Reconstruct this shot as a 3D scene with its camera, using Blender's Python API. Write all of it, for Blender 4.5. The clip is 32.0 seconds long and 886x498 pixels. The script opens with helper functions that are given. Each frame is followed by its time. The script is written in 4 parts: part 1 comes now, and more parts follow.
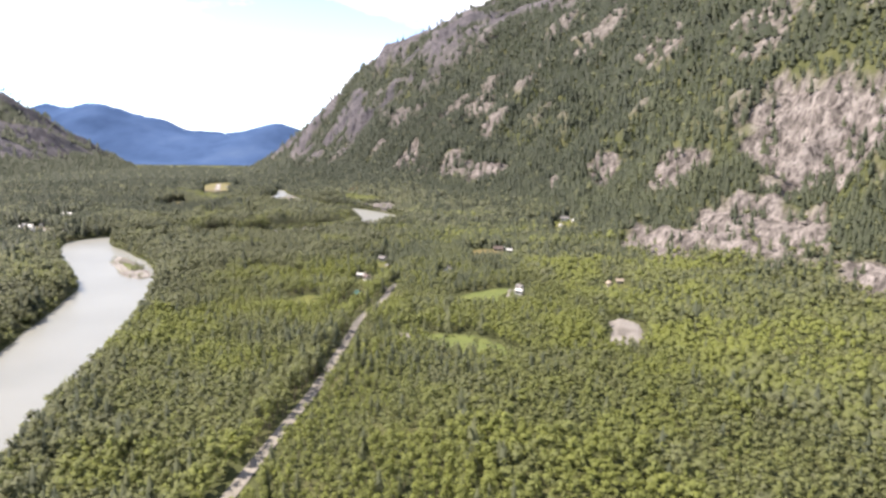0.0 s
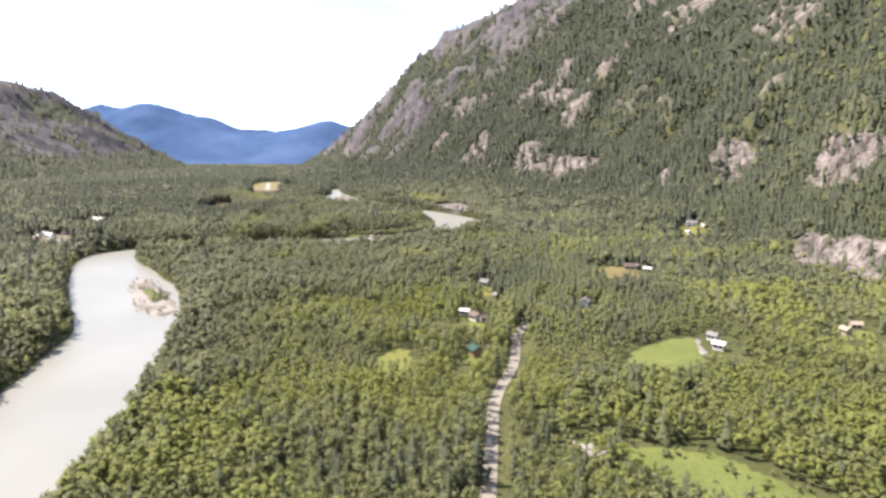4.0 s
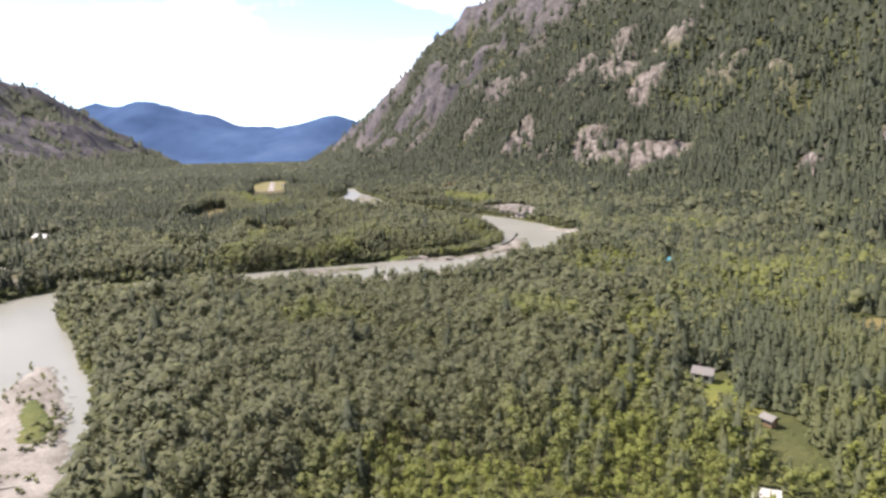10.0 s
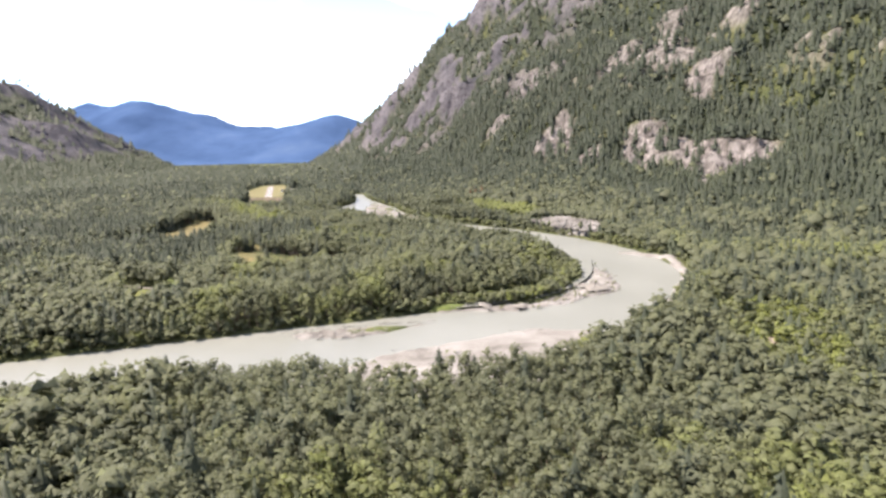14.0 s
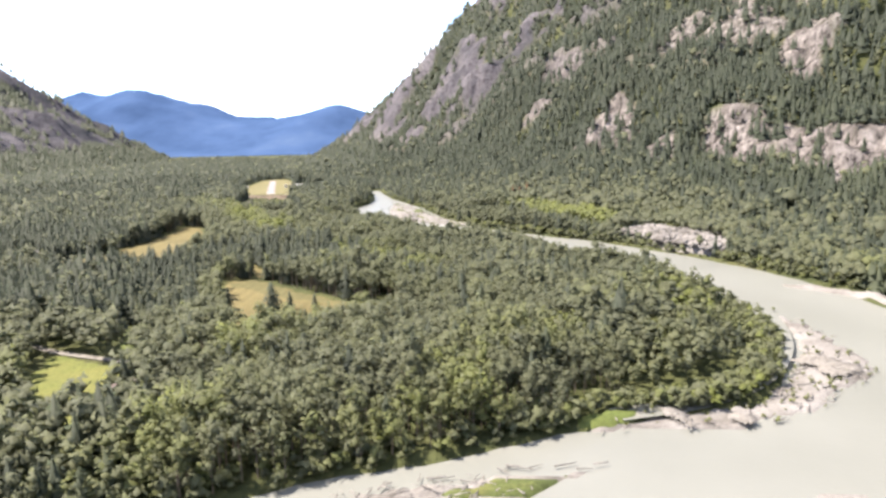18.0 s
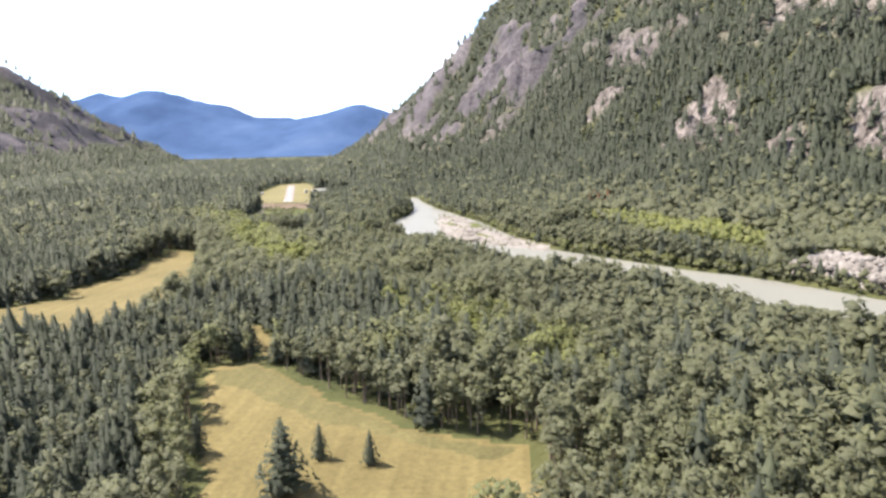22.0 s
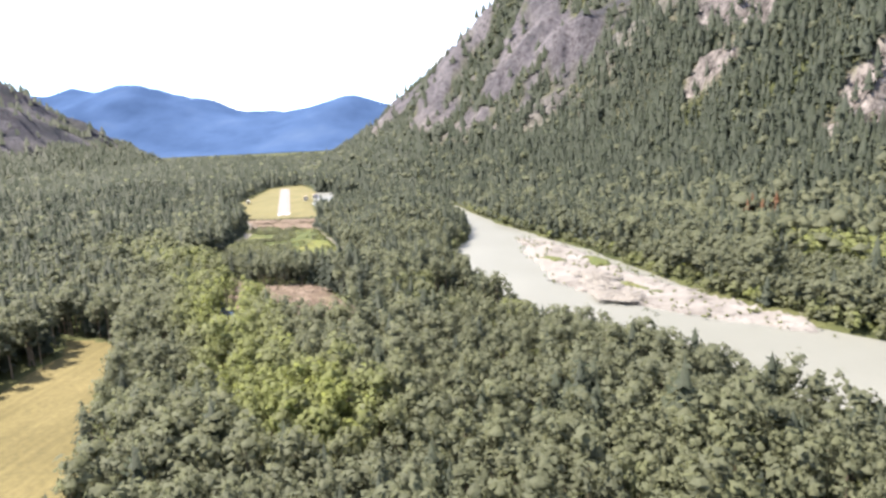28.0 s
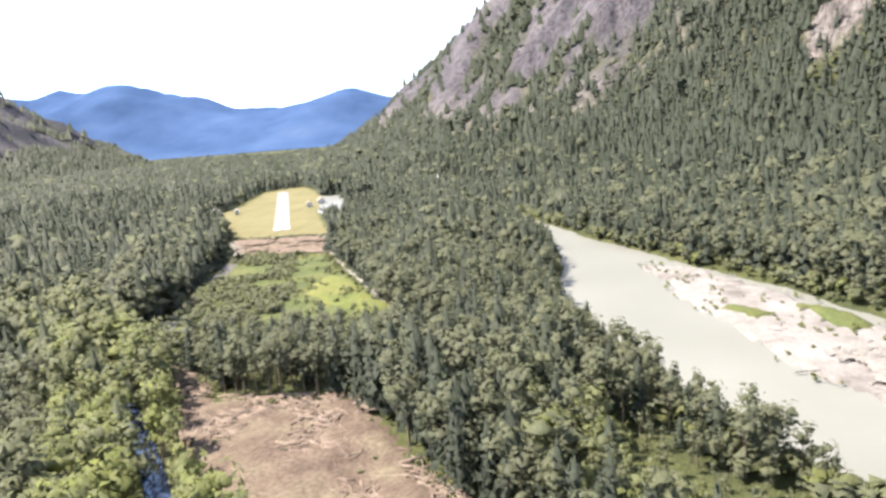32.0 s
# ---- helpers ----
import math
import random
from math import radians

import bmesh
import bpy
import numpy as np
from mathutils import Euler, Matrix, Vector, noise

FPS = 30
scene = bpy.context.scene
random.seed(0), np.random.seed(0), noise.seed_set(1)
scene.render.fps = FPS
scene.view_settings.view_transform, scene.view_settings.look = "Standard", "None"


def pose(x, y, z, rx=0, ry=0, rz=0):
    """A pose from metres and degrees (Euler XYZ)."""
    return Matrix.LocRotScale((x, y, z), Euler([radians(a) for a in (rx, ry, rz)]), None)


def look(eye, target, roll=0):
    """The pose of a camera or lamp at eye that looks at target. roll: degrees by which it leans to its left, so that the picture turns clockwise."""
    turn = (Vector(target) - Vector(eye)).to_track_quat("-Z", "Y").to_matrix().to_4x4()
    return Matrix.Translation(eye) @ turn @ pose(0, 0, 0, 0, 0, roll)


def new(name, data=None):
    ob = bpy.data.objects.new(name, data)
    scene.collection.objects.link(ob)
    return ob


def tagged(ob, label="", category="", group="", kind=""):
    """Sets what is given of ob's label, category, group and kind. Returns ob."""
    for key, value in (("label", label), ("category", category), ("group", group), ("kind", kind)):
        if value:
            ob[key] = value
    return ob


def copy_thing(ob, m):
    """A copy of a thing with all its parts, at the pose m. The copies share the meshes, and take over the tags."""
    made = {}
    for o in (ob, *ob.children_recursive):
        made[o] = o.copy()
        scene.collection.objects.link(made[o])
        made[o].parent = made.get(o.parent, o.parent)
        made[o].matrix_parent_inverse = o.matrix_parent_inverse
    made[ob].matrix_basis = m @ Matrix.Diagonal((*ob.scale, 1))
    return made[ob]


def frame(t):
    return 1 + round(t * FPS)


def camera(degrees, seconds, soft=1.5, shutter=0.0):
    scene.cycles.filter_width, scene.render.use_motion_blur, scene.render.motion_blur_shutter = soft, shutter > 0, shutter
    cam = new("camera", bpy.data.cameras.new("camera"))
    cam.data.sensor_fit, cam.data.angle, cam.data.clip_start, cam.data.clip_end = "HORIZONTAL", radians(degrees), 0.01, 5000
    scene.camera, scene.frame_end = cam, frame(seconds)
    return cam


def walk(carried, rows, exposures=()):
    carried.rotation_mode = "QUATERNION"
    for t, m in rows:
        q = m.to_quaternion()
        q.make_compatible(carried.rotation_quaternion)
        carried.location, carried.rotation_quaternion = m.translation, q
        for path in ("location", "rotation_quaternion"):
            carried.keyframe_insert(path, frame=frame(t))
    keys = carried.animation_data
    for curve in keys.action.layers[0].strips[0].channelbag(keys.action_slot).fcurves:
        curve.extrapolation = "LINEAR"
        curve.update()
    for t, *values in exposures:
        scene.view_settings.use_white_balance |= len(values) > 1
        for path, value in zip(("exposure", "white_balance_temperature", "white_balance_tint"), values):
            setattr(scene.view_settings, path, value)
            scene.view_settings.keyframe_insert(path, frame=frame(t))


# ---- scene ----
cam = camera(68.0, 32.0, soft=2.9)
# seconds, x, y, z, yaw, pitch, roll
PATH = [
    (0, -3.34, 10.38, 96.03, -0.07, -8.55, -0.58),
    (0.5, -9.30, 29.09, 95.20, 0.56, -8.57, -0.52),
    (1, -15.29, 47.79, 94.38, 1.62, -8.63, -0.47),
    (1.5, -21.31, 66.47, 93.51, 2.13, -8.55, -0.61),
    (2, -27.34, 85.15, 92.55, 2.79, -8.59, -0.65),
    (2.5, -33.44, 103.80, 91.50, 3.16, -8.57, -0.51),
    (3, -39.65, 122.41, 90.38, 3.53, -8.71, -0.09),
    (3.5, -45.95, 140.76, 89.27, 3.72, -8.75, 0.02),
    (5.5, -70.76, 212.29, 85.10, 4.51, -8.90, 0.15),
    (6, -76.82, 229.96, 84.16, 4.51, -8.81, 0.09),
    (6.5, -82.65, 247.37, 83.26, 4.55, -8.92, 0.40),
    (7, -88.28, 264.56, 82.26, 4.51, -9.05, 0.75),
    (7.5, -93.76, 281.63, 81.18, 4.44, -9.10, 1.08),
    (8, -99.14, 298.64, 80.13, 4.42, -9.17, 1.12),
    (8.5, -104.45, 315.58, 79.26, 4.40, -9.16, 1.06),
    (9, -109.84, 332.38, 78.61, 4.38, -9.05, 1.13),
    (9.5, -115.49, 349.04, 78.13, 4.30, -9.06, 1.04),
    (10, -121.39, 365.57, 77.81, 4.19, -9.17, 1.30),
    (10.5, -127.26, 382.08, 77.66, 4.21, -9.05, 1.20),
    (11, -132.84, 398.78, 77.66, 4.19, -9.10, 1.17),
    (11.5, -138.12, 415.86, 77.75, 4.13, -9.08, 1.07),
    (12, -143.28, 433.35, 77.83, 4.09, -9.13, 1.28),
    (12.5, -148.45, 451.08, 77.84, 4.10, -9.20, 1.24),
    (13, -153.73, 468.77, 77.72, 4.26, -9.20, 1.30),
    (13.5, -159.14, 486.23, 77.49, 4.25, -9.18, 1.30),
    (14, -164.76, 503.50, 77.22, 4.16, -9.13, 1.39),
    (14.5, -170.78, 520.88, 76.87, 4.28, -9.12, 1.31),
    (16.5, -196.09, 591.12, 75.12, 4.54, -9.71, 1.24),
    (17, -202.60, 608.79, 74.55, 4.41, -9.73, 1.19),
    (17.5, -209.25, 626.61, 73.82, 4.26, -9.79, 1.23),
    (18, -215.83, 644.64, 73.13, 4.22, -9.77, 1.24),
    (18.5, -222.22, 662.95, 72.63, 4.47, -9.65, 1.19),
    (19, -228.42, 681.42, 72.27, 5.63, -9.72, 1.60),
    (19.5, -234.47, 699.78, 71.80, 5.82, -9.83, 1.38),
    (20, -240.37, 717.87, 71.14, 5.79, -9.97, 1.57),
    (20.5, -246.10, 735.67, 70.33, 5.85, -10.05, 1.53),
    (21, -251.66, 753.17, 69.48, 5.77, -9.99, 1.63),
    (21.5, -257.05, 770.32, 68.68, 5.83, -9.81, 1.59),
    (22, -262.43, 786.96, 68.02, 5.79, -9.62, 1.52),
    (22.5, -268.16, 803.01, 67.58, 5.71, -9.64, 1.70),
    (23, -274.45, 818.56, 67.42, 5.61, -9.70, 1.85),
    (23.5, -281.10, 833.98, 67.47, 5.54, -9.80, 1.91),
    (24, -287.79, 849.68, 67.56, 5.52, -9.87, 1.88),
    (24.5, -294.41, 865.88, 67.56, 5.37, -10.04, 1.81),
    (25, -300.87, 882.46, 67.43, 5.33, -10.01, 1.53),
    (25.5, -306.96, 899.21, 67.13, 5.28, -10.12, 1.72),
    (27.5, -330.09, 966.48, 65.57, 4.76, -10.23, 2.32),
    (28, -335.84, 983.49, 65.20, 4.72, -10.34, 2.69),
    (28.5, -341.68, 1000.70, 64.86, 4.67, -10.44, 2.85),
    (29, -347.68, 1017.89, 64.53, 4.62, -10.53, 2.85),
    (29.5, -353.71, 1034.93, 64.12, 4.61, -10.59, 2.98),
    (30, -359.61, 1051.75, 63.55, 4.53, -10.61, 3.29),
    (30.5, -365.19, 1068.41, 62.77, 4.45, -10.45, 3.59),
    (31, -370.28, 1085.05, 61.78, 4.54, -10.61, 3.76),
    (31.5, -374.81, 1101.79, 60.61, 4.52, -10.69, 4.04),
    (32, -378.97, 1118.63, 59.33, 4.50, -10.93, 4.46),
]
walk(cam, [(t, pose(x, y, z, 90 + pitch, roll, yaw)) for t, x, y, z, yaw, pitch, roll in PATH], exposures=[
    (0.0, 1.85, 7150, 15), (6.0, 2.08, 7150, 15), (9.0, 2.05, 7150, 15), (10.0, 1.72, 7200, 16), (11.0, 1.92, 7150, 16), (13.0, 2.02, 7100, 15), (17.0, 2.08, 7050, 13),
    (19.0, 2.25, 7050, 13), (21.0, 2.1, 7050, 13), (25.0, 2.25, 7000, 13), (28.0, 2.25, 6950, 12), (32.0, 2.32, 6950, 12)])

# ---- light ----
SUN_ELEV, SUN_AZ = 55.0, -80.0          # degrees; azimuth from +y towards +x
world = bpy.data.worlds.new("world")
scene.world = world
world.use_nodes = True
wn, wl = world.node_tree.nodes, world.node_tree.links
wn.clear()
w_out = wn.new("ShaderNodeOutputWorld")
w_bg = wn.new("ShaderNodeBackground")
w_sky = wn.new("ShaderNodeTexSky")
w_sky.sky_type, w_sky.sun_disc = "NISHITA", False
w_sky.sun_elevation, w_sky.sun_rotation = radians(SUN_ELEV), radians(SUN_AZ)
w_sky.air_density, w_sky.dust_density, w_sky.ozone_density = 0.55, 0.05, 1.5
w_co = wn.new("ShaderNodeTexCoord")
w_map = wn.new("ShaderNodeMapping")
w_map.inputs["Scale"].default_value = (3.0, 3.0, 9.0)
w_noise = wn.new("ShaderNodeTexNoise")
w_noise.inputs["Scale"].default_value, w_noise.inputs["Detail"].default_value = 1.6, 7.0
w_ramp = wn.new("ShaderNodeValToRGB")
w_ramp.color_ramp.elements[0].position, w_ramp.color_ramp.elements[1].position = 0.47, 0.66
w_mix = wn.new("ShaderNodeMixRGB")
w_mix.inputs["Color2"].default_value = (5.4, 5.4, 5.5, 1)
wl.new(w_co.outputs["Generated"], w_map.inputs["Vector"])
wl.new(w_map.outputs["Vector"], w_noise.inputs["Vector"])
wl.new(w_noise.outputs["Fac"], w_ramp.inputs["Fac"])
wl.new(w_ramp.outputs["Color"], w_mix.inputs["Fac"])
wl.new(w_sky.outputs["Color"], w_mix.inputs["Color1"])
wl.new(w_mix.outputs["Color"], w_bg.inputs["Color"])
w_bg.inputs["Strength"].default_value = 0.132
wl.new(w_bg.outputs["Background"], w_out.inputs["Surface"])
sun = new("sun", bpy.data.lights.new("sun", "SUN"))
sun.data.energy, sun.data.angle, sun.data.color = 3.9, radians(0.6), (1.0, 0.95, 0.87)
_e, _a = radians(SUN_ELEV), radians(SUN_AZ)
sun.matrix_world = look((0, 0, 0), (-math.sin(_a) * math.cos(_e), -math.cos(_a) * math.cos(_e), -math.sin(_e)))


# ---- materials ----
def material(name, rough=0.8, spec=0.3):
    m = bpy.data.materials.new(name)
    m.use_nodes = True
    b = m.node_tree.nodes["Principled BSDF"]
    b.inputs["Roughness"].default_value = rough
    b.inputs["Specular IOR Level"].default_value = spec
    return m, m.node_tree.nodes, m.node_tree.links, b


def tex_noise(n, l, scale, detail=4.0, rough=0.6, stretch=None):
    co = n.new("ShaderNodeTexCoord")
    t = n.new("ShaderNodeTexNoise")
    t.inputs["Scale"].default_value, t.inputs["Detail"].default_value, t.inputs["Roughness"].default_value = scale, detail, rough
    if stretch:
        mp = n.new("ShaderNodeMapping")
        mp.inputs["Scale"].default_value = stretch
        l.new(co.outputs["Object"], mp.inputs["Vector"])
        l.new(mp.outputs["Vector"], t.inputs["Vector"])
    else:
        l.new(co.outputs["Object"], t.inputs["Vector"])
    return t.outputs["Fac"]


def ramp(n, l, fac, stops):
    r = n.new("ShaderNodeValToRGB")
    el = r.color_ramp.elements
    while len(el) < len(stops):
        el.new(0.5)
    for e, (p, col) in zip(el, stops):
        e.position, e.color = p, (*col, 1)
    l.new(fac, r.inputs["Fac"])
    return r.outputs["Color"]


def mix(n, l, fac, a, b, kind="MIX"):
    m = n.new("ShaderNodeMixRGB")
    m.blend_type = kind
    for sock, v in (("Fac", fac), ("Color1", a), ("Color2", b)):
        if isinstance(v, (int, float)):
            m.inputs[sock].default_value = v
        elif isinstance(v, tuple):
            m.inputs[sock].default_value = (*v, 1)
        else:
            l.new(v, m.inputs[sock])
    return m.outputs["Color"]


def bump(n, l, b, height, strength, dist):
    u = n.new("ShaderNodeBump")
    u.inputs["Strength"].default_value, u.inputs["Distance"].default_value = strength, dist
    l.new(height, u.inputs["Height"])
    l.new(u.outputs["Normal"], b.inputs["Normal"])


def attribute(n, name):
    a = n.new("ShaderNodeAttribute")
    a.attribute_name = name
    return a.outputs["Fac"]


def two_scale(name, stops, big, small, dark=0.35, rough=0.85, relief=0.0, spec=0.2, rows=None):
    """A surface with colour at two scales: stops over a broad noise, darkened by a fine one."""
    m, n, l, b = material(name, rough, spec)
    col = ramp(n, l, tex_noise(n, l, big, 5), stops)
    fine = tex_noise(n, l, small, 4, 0.7)
    f = ramp(n, l, fine, [(0.3, (1 - dark,) * 3), (0.7, (1 + dark * 0.3,) * 3)])
    col = mix(n, l, 1.0, col, f, "MULTIPLY")
    if rows is not None:
        co, mp, t = n.new("ShaderNodeTexCoord"), n.new("ShaderNodeMapping"), n.new("ShaderNodeTexNoise")
        mp.inputs["Rotation"].default_value, mp.inputs["Scale"].default_value = (0, 0, radians(rows)), (0.5, 0.018, 1.0)
        t.inputs["Scale"].default_value, t.inputs["Detail"].default_value = 1.0, 3.0
        l.new(co.outputs["Object"], mp.inputs["Vector"])
        l.new(mp.outputs["Vector"], t.inputs["Vector"])
        col = mix(n, l, 1.0, col, ramp(n, l, t.outputs["Fac"], [(0.35, (0.9, 0.9, 0.88)), (0.65, (1.08, 1.08, 1.08))]), "MULTIPLY")
    l.new(col, b.inputs["Base Color"])
    if relief:
        bump(n, l, b, fine, 0.8, relief)
    return m


def foliage(name, stops):
    """Leaves: colour from the tree's own tone, varied clump by clump, with leaf-sized relief."""
    m, n, l, b = material(name, 0.65, 0.25)
    geo = n.new("ShaderNodeNewGeometry")
    tone = attribute(n, "tone")
    add = n.new("ShaderNodeMath")
    add.operation = "MULTIPLY_ADD"
    l.new(geo.outputs["Random Per Island"], add.inputs[0])
    add.inputs[1].default_value = 0.14
    l.new(tone, add.inputs[2])
    col = ramp(n, l, add.outputs["Value"], stops)
    t = n.new("ShaderNodeTexNoise")
    t.inputs["Scale"].default_value, t.inputs["Detail"].default_value, t.inputs["Roughness"].default_value = 1.5, 3.0, 0.7
    l.new(geo.outputs["Position"], t.inputs["Vector"])
    fine = t.outputs["Fac"]
    f = ramp(n, l, fine, [(0.3, (0.8,) * 3), (0.68, (1.12,) * 3)])
    l.new(mix(n, l, 1.0, col, f, "MULTIPLY"), b.inputs["Base Color"])
    bump(n, l, b, fine, 0.6, 0.4)
    tr = n.new("ShaderNodeBsdfTranslucent")
    mx = n.new("ShaderNodeMixShader")
    mx.inputs["Fac"].default_value = 0.56
    l.new(b.inputs["Base Color"].links[0].from_socket, tr.inputs["Color"])
    l.new(b.outputs["BSDF"], mx.inputs[1])
    l.new(tr.outputs["BSDF"], mx.inputs[2])
    l.new(mx.outputs["Shader"], n["Material Output"].inputs["Surface"])
    return m


LEAF = foliage("broadleaf_foliage", [(0.0, (0.12, 0.13, 0.087)), (0.35, (0.152, 0.164, 0.092)), (0.7, (0.182, 0.205, 0.07)), (1.0, (0.212, 0.238, 0.06))])
NEEDLE = foliage("conifer_foliage", [(0.0, (0.054, 0.067, 0.051)), (0.5, (0.1, 0.117, 0.074)), (1.0, (0.155, 0.17, 0.08))])
BARK = two_scale("bark", [(0.3, (0.13, 0.1, 0.075)), (0.7, (0.24, 0.2, 0.16))], 1.5, 9, 0.5)
WATER, _n, _l, _b = material("silty_river_water", 0.4, 0.4)
_l.new(ramp(_n, _l, tex_noise(_n, _l, 0.02, 4, 0.5, (1, 1, 1)), [(0.3, (0.135, 0.137, 0.123)), (0.7, (0.16, 0.162, 0.148))]), _b.inputs["Base Color"])
bump(_n, _l, _b, tex_noise(_n, _l, 0.6, 4), 0.25, 0.15)
POND = two_scale("dark_pond_water", [(0.3, (0.02, 0.03, 0.06)), (0.7, (0.04, 0.06, 0.11))], 0.05, 1.0, 0.2, 0.06, 0.0, 0.6)
SHALLOW = two_scale("still_shallow_water", [(0.3, (0.066, 0.065, 0.054)), (0.7, (0.09, 0.087, 0.072))], 0.05, 1.0, 0.2, 0.12, 0.0, 0.5)
GRAVEL = two_scale("pale_river_gravel", [(0.32, (0.105, 0.095, 0.088)), (0.45, (0.175, 0.162, 0.152)), (0.66, (0.235, 0.222, 0.214))], 0.07, 1.2, 0.4, 0.95, 0.3)
DUST = two_scale("dusty_yard_ground", [(0.3, (0.075, 0.078, 0.036)), (0.5, (0.12, 0.105, 0.075)), (0.7, (0.18, 0.16, 0.13))], 0.06, 1.2, 0.3, 0.95)
ROAD = two_scale("gravel_road", [(0.3, (0.15, 0.138, 0.122)), (0.7, (0.21, 0.195, 0.175))], 0.08, 1.5, 0.3, 0.95, 0.05)
TARMAC = two_scale("worn_pale_asphalt", [(0.3, (0.17, 0.155, 0.152)), (0.7, (0.21, 0.192, 0.187))], 0.05, 0.9, 0.2, 0.9)
HAY = two_scale("cut_hay_field", [(0.3, (0.09, 0.074, 0.031)), (0.5, (0.115, 0.095, 0.041)), (0.7, (0.14, 0.114, 0.051))], 0.03, 0.7, 0.3, 0.95, 0.1, rows=-38)
GRASS = two_scale("meadow_grass", [(0.3, (0.072, 0.095, 0.026)), (0.7, (0.108, 0.125, 0.038))], 0.05, 0.8, 0.35, 0.95, 0.15)
DRYMEADOW = two_scale("drying_meadow", [(0.3, (0.08, 0.1, 0.026)), (0.5, (0.108, 0.116, 0.033)), (0.7, (0.135, 0.13, 0.04))], 0.045, 0.8, 0.35, 0.95, 0.15)
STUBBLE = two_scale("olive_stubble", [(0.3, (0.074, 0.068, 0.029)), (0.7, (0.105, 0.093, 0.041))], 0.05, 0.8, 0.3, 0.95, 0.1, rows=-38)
AIRGRASS = two_scale("dry_airfield_grass", [(0.3, (0.105, 0.096, 0.042)), (0.7, (0.148, 0.13, 0.062))], 0.03, 0.5, 0.25, 0.95, rows=-18)
SLASH = two_scale("logged_ground", [(0.3, (0.072, 0.05, 0.038)), (0.5, (0.118, 0.088, 0.067)), (0.7, (0.148, 0.122, 0.085))], 0.12, 1.1, 0.55, 0.95, 0.4)
SCRUB = two_scale("low_scrub_ground", [(0.3, (0.046, 0.062, 0.022)), (0.5, (0.075, 0.09, 0.03)), (0.7, (0.115, 0.112, 0.04))], 0.07, 0.9, 0.5, 0.95, 0.4)
SLASHWOOD = two_scale("weathered_slash_wood", [(0.3, (0.11, 0.078, 0.062)), (0.7, (0.2, 0.16, 0.13))], 0.3, 4, 0.3)
DRIFT = two_scale("bleached_driftwood", [(0.3, (0.14, 0.128, 0.118)), (0.7, (0.21, 0.198, 0.186))], 0.8, 6, 0.3)

GROUND, _n, _l, _b = material("forest_floor_and_granite", 0.95, 0.15)
_floor = ramp(_n, _l, tex_noise(_n, _l, 0.03, 6), [(0.3, (0.036, 0.044, 0.019)), (0.5, (0.06, 0.067, 0.027)), (0.72, (0.09, 0.09, 0.04))])
_stone = ramp(_n, _l, tex_noise(_n, _l, 0.09, 8, 0.7, (1, 1, 0.35)), [(0.36, (0.052, 0.047, 0.045)), (0.46, (0.105, 0.095, 0.091)), (0.55, (0.168, 0.153, 0.149)), (0.68, (0.235, 0.219, 0.214))])
_crack = ramp(_n, _l, tex_noise(_n, _l, 0.28, 7, 0.75, (1, 1, 0.13)), [(0.4, (0.22, 0.2, 0.2)), (0.48, (0.92, 0.9, 0.89)), (0.7, (1.22, 1.19, 1.16))])
# Cool purple-grey rock of the far slopes, with distance haze put into its colour.
_hazed = ramp(_n, _l, tex_noise(_n, _l, 0.011, 8, 0.72), [(0.36, (0.022, 0.026, 0.036)), (0.48, (0.048, 0.046, 0.06)), (0.6, (0.1, 0.096, 0.11))])
_stone = mix(_n, _l, attribute(_n, "hazed"), _stone, _hazed)
_stone = mix(_n, _l, 1.0, _stone, _crack, "MULTIPLY")
_l.new(mix(_n, _l, attribute(_n, "rock"), _floor, _stone), _b.inputs["Base Color"])
bump(_n, _l, _b, tex_noise(_n, _l, 0.35, 6, 0.7), 0.9, 2.0)


# ---- plan ----
RNG = np.random.default_rng(7)
_lat = RNG.random((256, 256))


def vnoise(x, y):
    """Smooth value noise, 0 to 1."""
    xi, yi = np.floor(x).astype(int), np.floor(y).astype(int)
    u, v = x - xi, y - yi
    u, v = u * u * (3 - 2 * u), v * v * (3 - 2 * v)
    a, b = _lat[xi % 256, yi % 256], _lat[(xi + 1) % 256, yi % 256]
    c, d = _lat[xi % 256, (yi + 1) % 256], _lat[(xi + 1) % 256, (yi + 1) % 256]
    return (a * (1 - u) + b * u) * (1 - v) + (c * (1 - u) + d * u) * v


def fbm(x, y, octaves=4):
    s, a, t = 0.0, 1.0, 0.0
    for k in range(octaves):
        s, t = s + a * vnoise(x * 2 ** k + 17.3 * k, y * 2 ** k + 9.1 * k), t + a
        a *= 0.5
    return s / t


def spline(pts, step=6.0):
    """Points along a Catmull-Rom curve through the rows of pts."""
    p = np.array(pts, float)
    p = np.vstack([2 * p[0] - p[1], p, 2 * p[-1] - p[-2]])
    out = []
    for i in range(1, len(p) - 2):
        n = max(2, int(np.hypot(*(p[i + 1] - p[i])[:2]) / step))
        t = np.linspace(0, 1, n, endpoint=False)[:, None]
        out.append(0.5 * (2 * p[i] + (p[i + 1] - p[i - 1]) * t + (2 * p[i - 1] - 5 * p[i] + 4 * p[i + 1] - p[i + 2]) * t ** 2
                          + (3 * p[i] - p[i - 1] - 3 * p[i + 1] + p[i + 2]) * t ** 3))
    out.append(p[-2:-1])
    return np.vstack(out)


